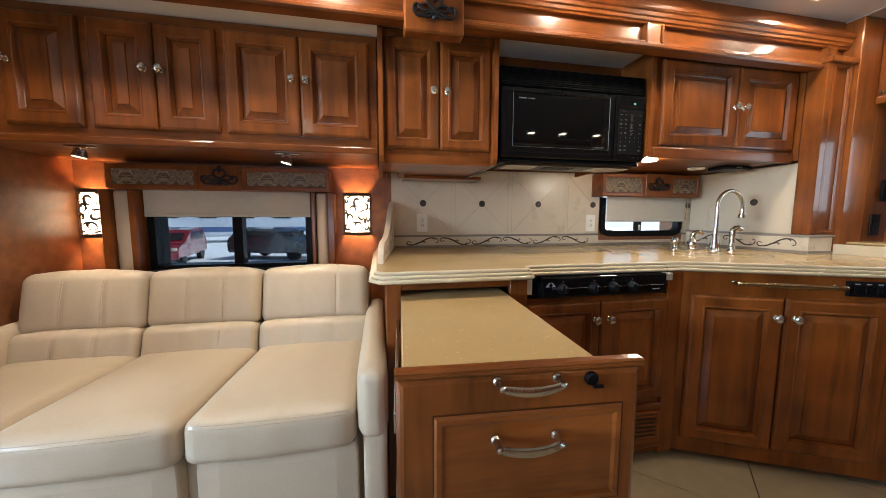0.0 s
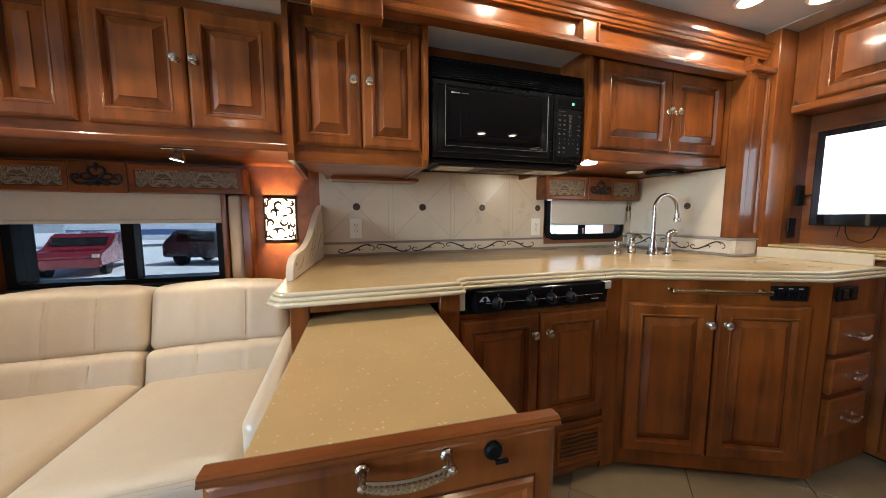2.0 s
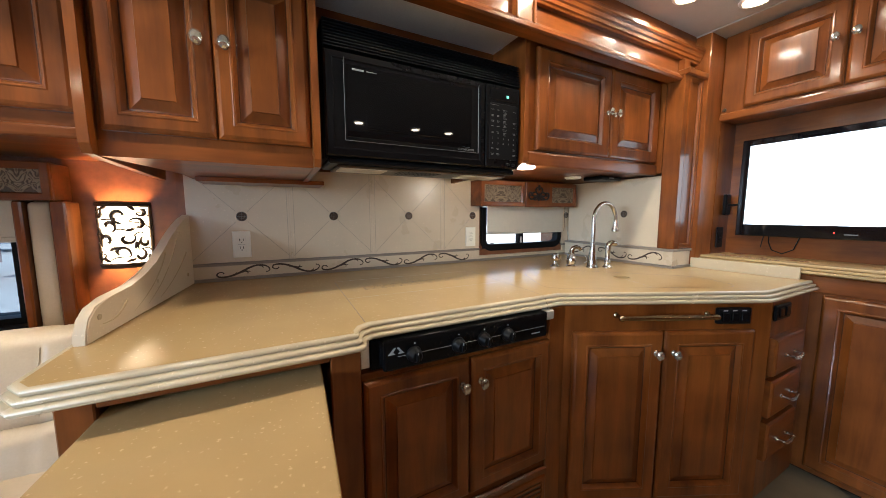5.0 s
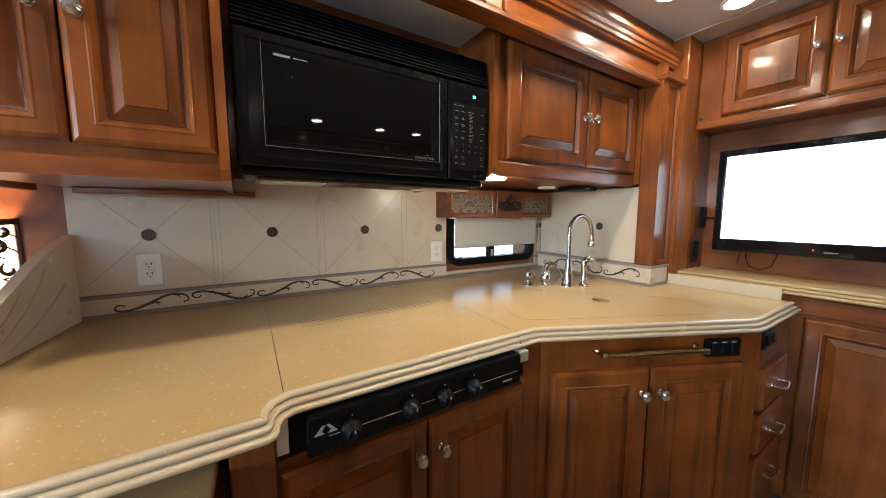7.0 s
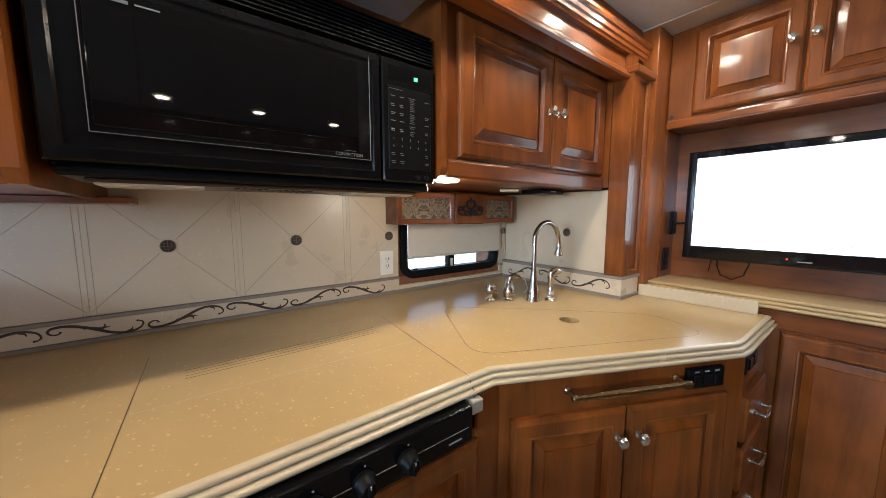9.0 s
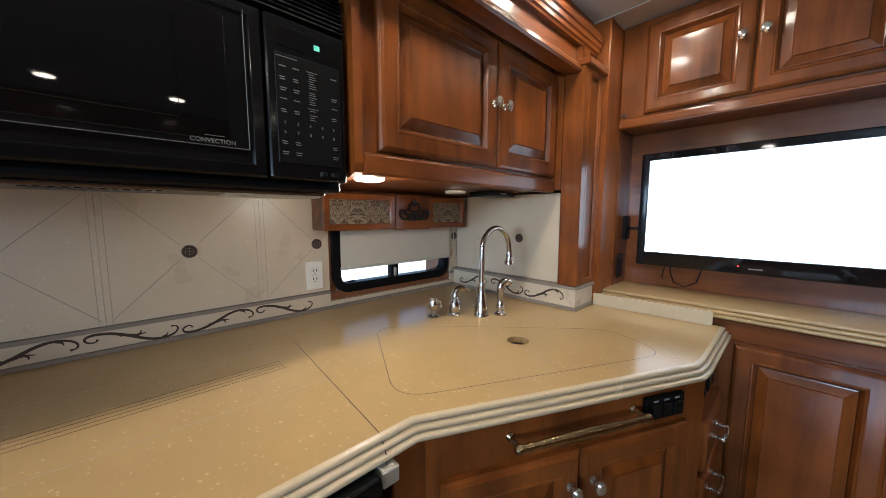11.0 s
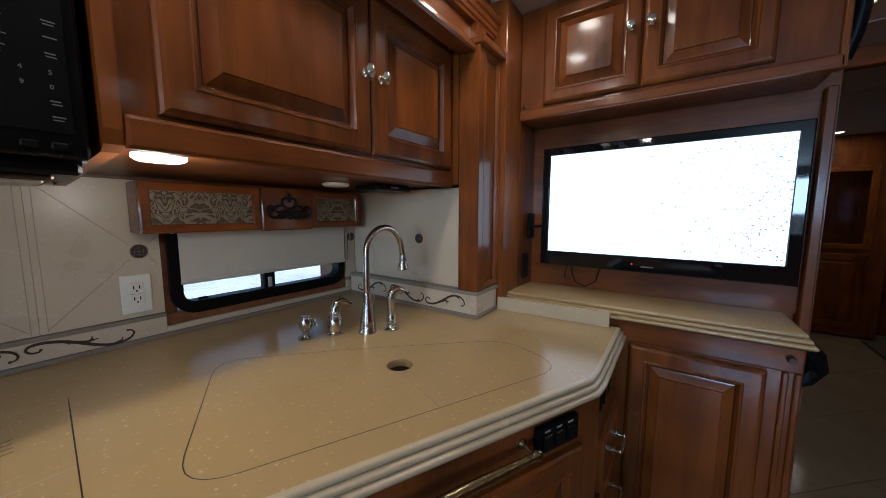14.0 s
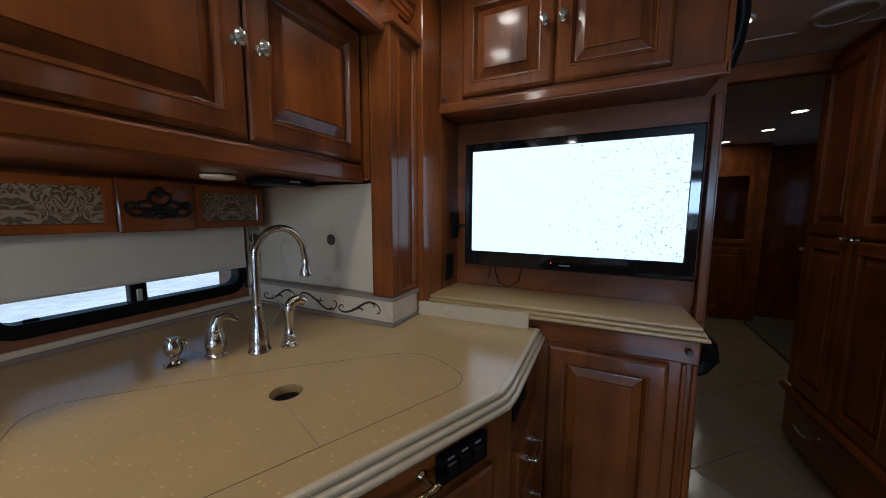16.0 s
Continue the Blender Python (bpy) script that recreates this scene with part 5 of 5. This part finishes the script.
part("cable", tube([(0.115, 0.03, 0.02), (0.105, 0.03, -0.03), (0.10, 0.035, -0.06)], 0.0022, 6), MATT, tv)
ob = outlet(2.84, 1.512, 1.075, 0, MATT, "black wall outlet beside the television")

# ---- sofa ----
def cushion(x0, x1, y0, y1, z0, z1, r, puff=0.02, nx=10, ny=8, seams=(), wrinkle=0.0, seed=0):
    """A soft box: rounded, crowned on top and front, pulled in along its seams."""
    bm = box(x0, x1, y0, y1, z0, z1)
    bmesh.ops.subdivide_edges(bm, edges=bm.edges[:], cuts=nx, use_grid_fill=True)
    cx, cy, cz = (x0 + x1) / 2, (y0 + y1) / 2, (z0 + z1) / 2
    hx, hy, hz = (x1 - x0) / 2, (y1 - y0) / 2, (z1 - z0) / 2
    for v in bm.verts:
        p = Vector((v.co.x - cx, v.co.y - cy, v.co.z - cz))
        q = Vector((max(-hx + r, min(hx - r, p.x)), max(-hy + r, min(hy - r, p.y)), max(-hz + r, min(hz - r, p.z))))
        d = p - q
        if d.length > 1e-6:
            p = q + d.normalized() * r
        u, w, t = p.x / hx, p.y / hy, p.z / hz
        p.z += puff * max(0, t) * (1 - u * u) * (1 - w * w * 0.8)
        p.y -= puff * max(0, -w) * (1 - u * u) * (1 - t * t * 0.6)
        for sx in seams:
            g = math.exp(-((p.x + cx - sx) / 0.009) ** 2)
            p.y += 0.006 * g * max(0, -w)
            p.z -= 0.004 * g * max(0, t)
        if wrinkle:
            n = noise.noise(Vector(((p.x + cx) * 13 + seed, (p.y + cy) * 4, (p.z + cz) * 3.5)))
            p.y += wrinkle * n * max(0, -w)
            p.z += wrinkle * 0.6 * n * max(0, t)
        v.co = p + Vector((cx, cy, cz))
    return bm


sf = thing("sofa", pose(0, 0, 0), "cream leather three-seat sofa with pillow backs and sewn seams", "sofa")
XS = (-1.375, -0.885, -0.395, 0.128)
for i in range(3):
    a, b = XS[i] + 0.003, XS[i + 1] - 0.003
    s1, s2 = a + (b - a) * 0.36, a + (b - a) * 0.68
    tilt = Matrix.Translation((0, 1.90, 0.47)) @ Matrix.Rotation(radians(-13), 4, "X") @ Matrix.Translation((0, -1.90, -0.47))
    up = smooth(part("back_cushion", cushion(a, b, 1.855, 2.06, 0.592, 0.860, 0.04, 0.022, 40, seams=(s1, s2), wrinkle=0.005, seed=i * 7), LEATHER, sf), 70)
    lo = smooth(part("lumbar_cushion", cushion(a, b, 1.828, 2.05, 0.40, 0.602, 0.034, 0.020, 40, seams=(s1, s2), wrinkle=0.011, seed=i * 5 + 2), LEATHER, sf), 70)
    for ob in (up, lo):
        ob.matrix_local = tilt
        for q in (s1, s2):
            z0, z1, y0, pf = (0.592, 0.860, 1.855, 0.022) if ob == up else (0.40, 0.602, 1.828, 0.020)
            k = 1 - ((q - (a + b) / 2) / ((b - a) / 2)) ** 2
            part("seam", tube([(q, y0 - pf * k * (1 - t * t * 0.6) + 0.0045, (z0 + z1) / 2 + t * (z1 - z0) / 2) for t in [-0.72 + 1.44 * n / 8 for n in range(9)]], 0.002, 5), STITCH, ob)
    se = smooth(part("seat_cushion", cushion(a + 0.004, b - 0.022 * (i == 2), 1.205, 1.90, 0.385, 0.525, 0.036, 0.020, 22, wrinkle=0.004, seed=i), LEATHER, sf), 70)
    se.matrix_local = Matrix.Translation((0, 1.2, 0.45)) @ Matrix.Rotation(radians(-2.2), 4, "X") @ Matrix.Translation((0, -1.2, -0.45))
    for dz in (0.0, 0.009):
        part("stitching", tube([(a + 0.03 + (b - a - 0.075) * u, 1.186 + 0.02 * abs(2 * u - 1) ** 3 + dz * 0.6, 0.502 + dz + 0.006 * (1 - (2 * u - 1) ** 2)) for u in [k / 12 for k in range(13)]], 0.0012, 5), STITCH, se)
    part("front_panel", cushion(a + 0.02, b - 0.02, 1.235, 1.30, 0.06, 0.392, 0.02, 0.006, 6), LEATHER, sf)
part("base", box(-1.40, 0.12, 1.29, 2.05, 0.05, 0.40, 0.02), LEATHER, sf)
part("back_shell", box(-1.40, 0.13, 2.06, 2.20, 0.05, 0.80, 0.03, None, 3), LEATHER, sf)
for x0, x1 in ((0.108, 0.205), (-1.427, -1.350)):
    arm = smooth(part("arm", cushion(x0, x1, 1.18, 2.12, 0.42, 0.645, 0.037, 0.010, 22, wrinkle=0.006, seed=3), LEATHER, sf), 70)
    smooth(part("arm_panel", cushion(x0 + 0.010, x1 - 0.001, 1.225, 2.1, 0.05, 0.47, 0.02, 0.004, 8), LEATHER, sf), 70)

# ---- wardrobe and passage ----
wd = thing("wardrobe", pose(4.06, -0.125, 0, 0, 0, 180), "dark stained maple wardrobe with panelled double doors and a drawer", "wardrobe")
part("body", box(0.0, 1.10, 0.0, 0.65, 0.03, CEILING - 0.004, 0.003), WOOD, wd)
for x, k in ((0.06, 0.33), (0.43, 0.03)):
    dd = add_door(wd, x, 1.205, 0.36, 0.87, 0.0, fw=0.065)
    dl = add_door(wd, x, 0.35, 0.36, 0.845, 0.0, fw=0.065)
    smooth(part("handle", lathe([(0.010, 0), (0.006, 0.006), (0.006, 0.016), (0.014, 0.022), (0.012, 0.03)], 12, m=pose(x + k, -0.02, 1.20, 90)), NICKEL, dd, "nickel pull"))
dr = part("drawer", nested(0.92, 0.24, [(0, 0), (0, -0.016), (0.006, -0.022), (0.014, -0.024), (0.03, -0.024)], True, None, 0.05, 0.06), WOOD_H, wd)
bow_handle(dr, 0.30, 0.19, 0.10, -0.024)
part("plinth_mould", extrude_x([(0, 0.30), (-0.03, 0.30), (-0.036, 0.315), (-0.02, 0.335), (0, 0.34)], 0.0, 1.10), WOOD_H, wd)
vt = thing("ceiling_vent", pose(3.52, 0.06, CEILING), "round slatted white ceiling vent", "vent")
smooth(part("ring", lathe([(0.105, 0), (0.10, -0.010), (0.085, -0.014), (0.080, -0.006)], 32), CEIL, vt))
for k in range(-4, 5):
    r = math.sqrt(0.08 ** 2 - (k * 0.017) ** 2)
    part("slat", box(-r, r, k * 0.017 - 0.005, k * 0.017 + 0.004, -0.013, -0.008, 0.002), CEIL, vt)
v2 = thing("ceiling_vent", pose(4.9, -0.08, CEILING), "round slatted white ceiling vent", "vent")
smooth(part("ring", lathe([(0.095, 0), (0.09, -0.010), (0.02, -0.014)], 28), CEIL, v2))
fc = thing("far_cabinet", pose(6.95, 0.2, 0, 0, 0, -90), "dark maple panelled cabinet at the end of the passage", "cabinet")
part("body", box(0.30, 1.02, -0.30, -0.002, 0.02, CEILING - 0.005, 0.004), WOOD, fc)
add_door(fc, 0.40, 0.10, 0.5, 0.80, -0.30, fw=0.07)
part("mirror_frame", nested(0.5, 0.86, [(0, -0.30), (0, -0.318), (0.006, -0.322), (0.05, -0.322), (0.056, -0.314)], False, None, 0.40, 0.95), WOOD, fc)
part("mirror", box(0.45, 0.85, -0.314, -0.306, 1.0, 1.76), plain("mirror_silver", (0.8, 0.82, 0.84), 0.03, 1.0, vary=0.01, rvary=0.01), fc, "mirror door glass")
bd = thing("bedroom_dresser", pose(0, 0, 0), "low dark maple dresser with a pale top past the wardrobe", "dresser")
part("body", box(5.6, 6.60, -1.60, -1.16, 0.02, 0.90, 0.004), WOOD, bd)
part("top", box(5.58, 6.62, -1.61, -1.13, 0.90, 0.94, 0.006), EDGE, bd)
bw = thing("window_3", pose(0, 0, 0), "narrow bedroom window with dark frame and glowing blue pane", "window", kind="structure")
part("window_frame", box(5.58, 6.18, -1.622, -1.600, 1.12, 1.82, 0.004), WOOD, bw)
# solid wall behind; the pane's own blue glow stands in for daylight
part("pane", box(5.64, 6.12, -1.602, -1.592, 1.17, 1.77), glow("glowing_daylight_pane", (0.45, 0.68, 1.0), 1.0), bw, "pane with its own blue glow in place of daylight")
mat = thing("floor_mat", pose(0, 0, 0), "dark woven floor mat beyond the wardrobe", "mat")
part("mat", prism([(4.9, -0.62), (6.55, -0.70), (6.55, -1.12), (4.9, -1.12)], 0.0, 0.03), plain("dark_woven_mat", (0.09, 0.07, 0.05), 0.9, scale=150, bump=0.5), mat)
# unseen windscreen and side window frames, added to go with the daylight lamps
wf = thing("window_4", pose(0, 0, 0), "assumed windscreen frame at the unseen front of the coach", "window", kind="structure")
part("window_frame", box(-4.15, -4.10, -1.05, 1.55, 0.93, 0.96), MATT, wf)
part("pane", box(-4.16, -4.155, -1.05, 1.55, 0.95, 1.95), GLASS, wf).visible_shadow = False
w5 = thing("window_5", pose(0, 0, 0), "assumed side window frame across the aisle, out of view", "window", kind="structure")
part("window_frame", nested(1.1, 0.6, [(0, -1.15), (0, -1.04), (0.03, -1.04), (0.03, -1.15)], False, None, -1.2, 0.75), MATT, w5)

# ---- outside ----
struct("ground", box(-400, 400, -400, 400, -1.2, -1.05), plain("pale_gravel", (0.82, 0.80, 0.75), 0.9, scale=3, vary=0.25, bump=0.3), "pale gravel lot outside", "ground")


def car(x, y, color, label, rz=0):
    c = thing("car", pose(x, y, -1.05, 0, 0, rz), label, "car", "parked cars")
    paint = plain("car_paint", color, 0.25, 0.2, coat=1.0)
    bm = extrude_x([(-2.2, 0.35), (-2.25, 0.75), (-2.0, 0.95), (-1.1, 1.0), (-0.5, 1.55), (1.6, 1.6), (2.1, 1.05), (2.25, 0.9), (2.25, 0.35)], -0.92, 0.92)
    bmesh.ops.bevel(bm, geom=bm.edges[:], offset=0.07, segments=2, affect="EDGES")
    part("body", bm, paint, c)
    part("rear_window", box(-0.75, 0.75, -1.02, -0.62, 1.08, 1.42, 0.03), GLASSK, c)
    for px in (-0.8, 0.8):
        part("side_window", box(px * 1.14 - 0.02, px * 1.14 + 0.02, -0.3, 1.5, 1.08, 1.45, 0.01), GLASSK, c)
        part("lamp", box(px - 0.1, px + 0.1, -2.27, -2.2, 0.72, 0.86, 0.02), ALU, c)
        for py in (-1.4, 1.4):
            part("wheel", lathe([(0.2, -0.1), (0.34, -0.1), (0.34, 0.1), (0.2, 0.1)], 20, m=pose(px, py, 0.34, 0, 90)), MATT, c)
    return c


car(-9.4, 17.5, (0.22, 0.014, 0.016), "red car parked on the gravel lot", 12)
car(-5.0, 18.5, (0.03, 0.035, 0.04), "dark grey car parked on the gravel lot", 70)
rv = thing("motorhome", pose(-6, 30, -1.05), "white motorhome with blue stripes parked across the lot", "motorhome")
part("body", box(-12, 3, 0, 2.6, 0.5, 3.5, 0.15, None, 2), plain("white_coach_paint", (0.75, 0.76, 0.78), 0.3), rv)
part("stripe", box(-11.8, 2.8, -0.01, 0.01, 0.9, 1.3), plain("blue_stripe", (0.08, 0.14, 0.3), 0.3), rv)
for k in range(5):
    part("window", box(-11 + k * 2.8, -9.6 + k * 2.8, -0.02, 0.02, 2.0, 2.8), GLASSK, rv)
fence = thing("warehouse", pose(0, 60, -1.05), "long pale grey warehouse beyond the lot", "building")
part("wall", box(-120, 120, 0, 10, 0, 6), plain("pale_cladding", (0.5, 0.52, 0.55), 0.7, scale=2), fence)
part("roof", box(-121, 121, -0.6, 10.6, 6, 6.4), plain("grey_roof", (0.2, 0.21, 0.22), 0.7), fence)

# ---- floor tiles, set diagonally ----
S = 0.452
tile_mesh = None
fl = bpy.data.objects["floor"]
D = math.sqrt(0.5)
for i in range(-16, 22):
    for j in range(-12, 18):
        u, v = 0.52 * D + S * i + S / 2, 2.63 * D + S * (j - 5) + S / 2
        x, y = (u + v) * D, (v - u) * D
        if not (-4.0 < x < 6.9 and (-1.1 if x < 4.2 else -1.65) < y < (1.55 if x < 2.7 else 0.6)):
            continue
        if tile_mesh is None:
            t0 = part("tile", box(-S / 2 + 0.0015, S / 2 - 0.0015, -S / 2 + 0.0015, S / 2 - 0.0015, -0.0118, 0.0, 0.0015), FLOORT, fl)
            tile_mesh = t0.data
        else:
            t0 = new("tile", tile_mesh)
            t0.parent = fl
        t0.matrix_local = pose(x, y, 0, 0, 0, 45)
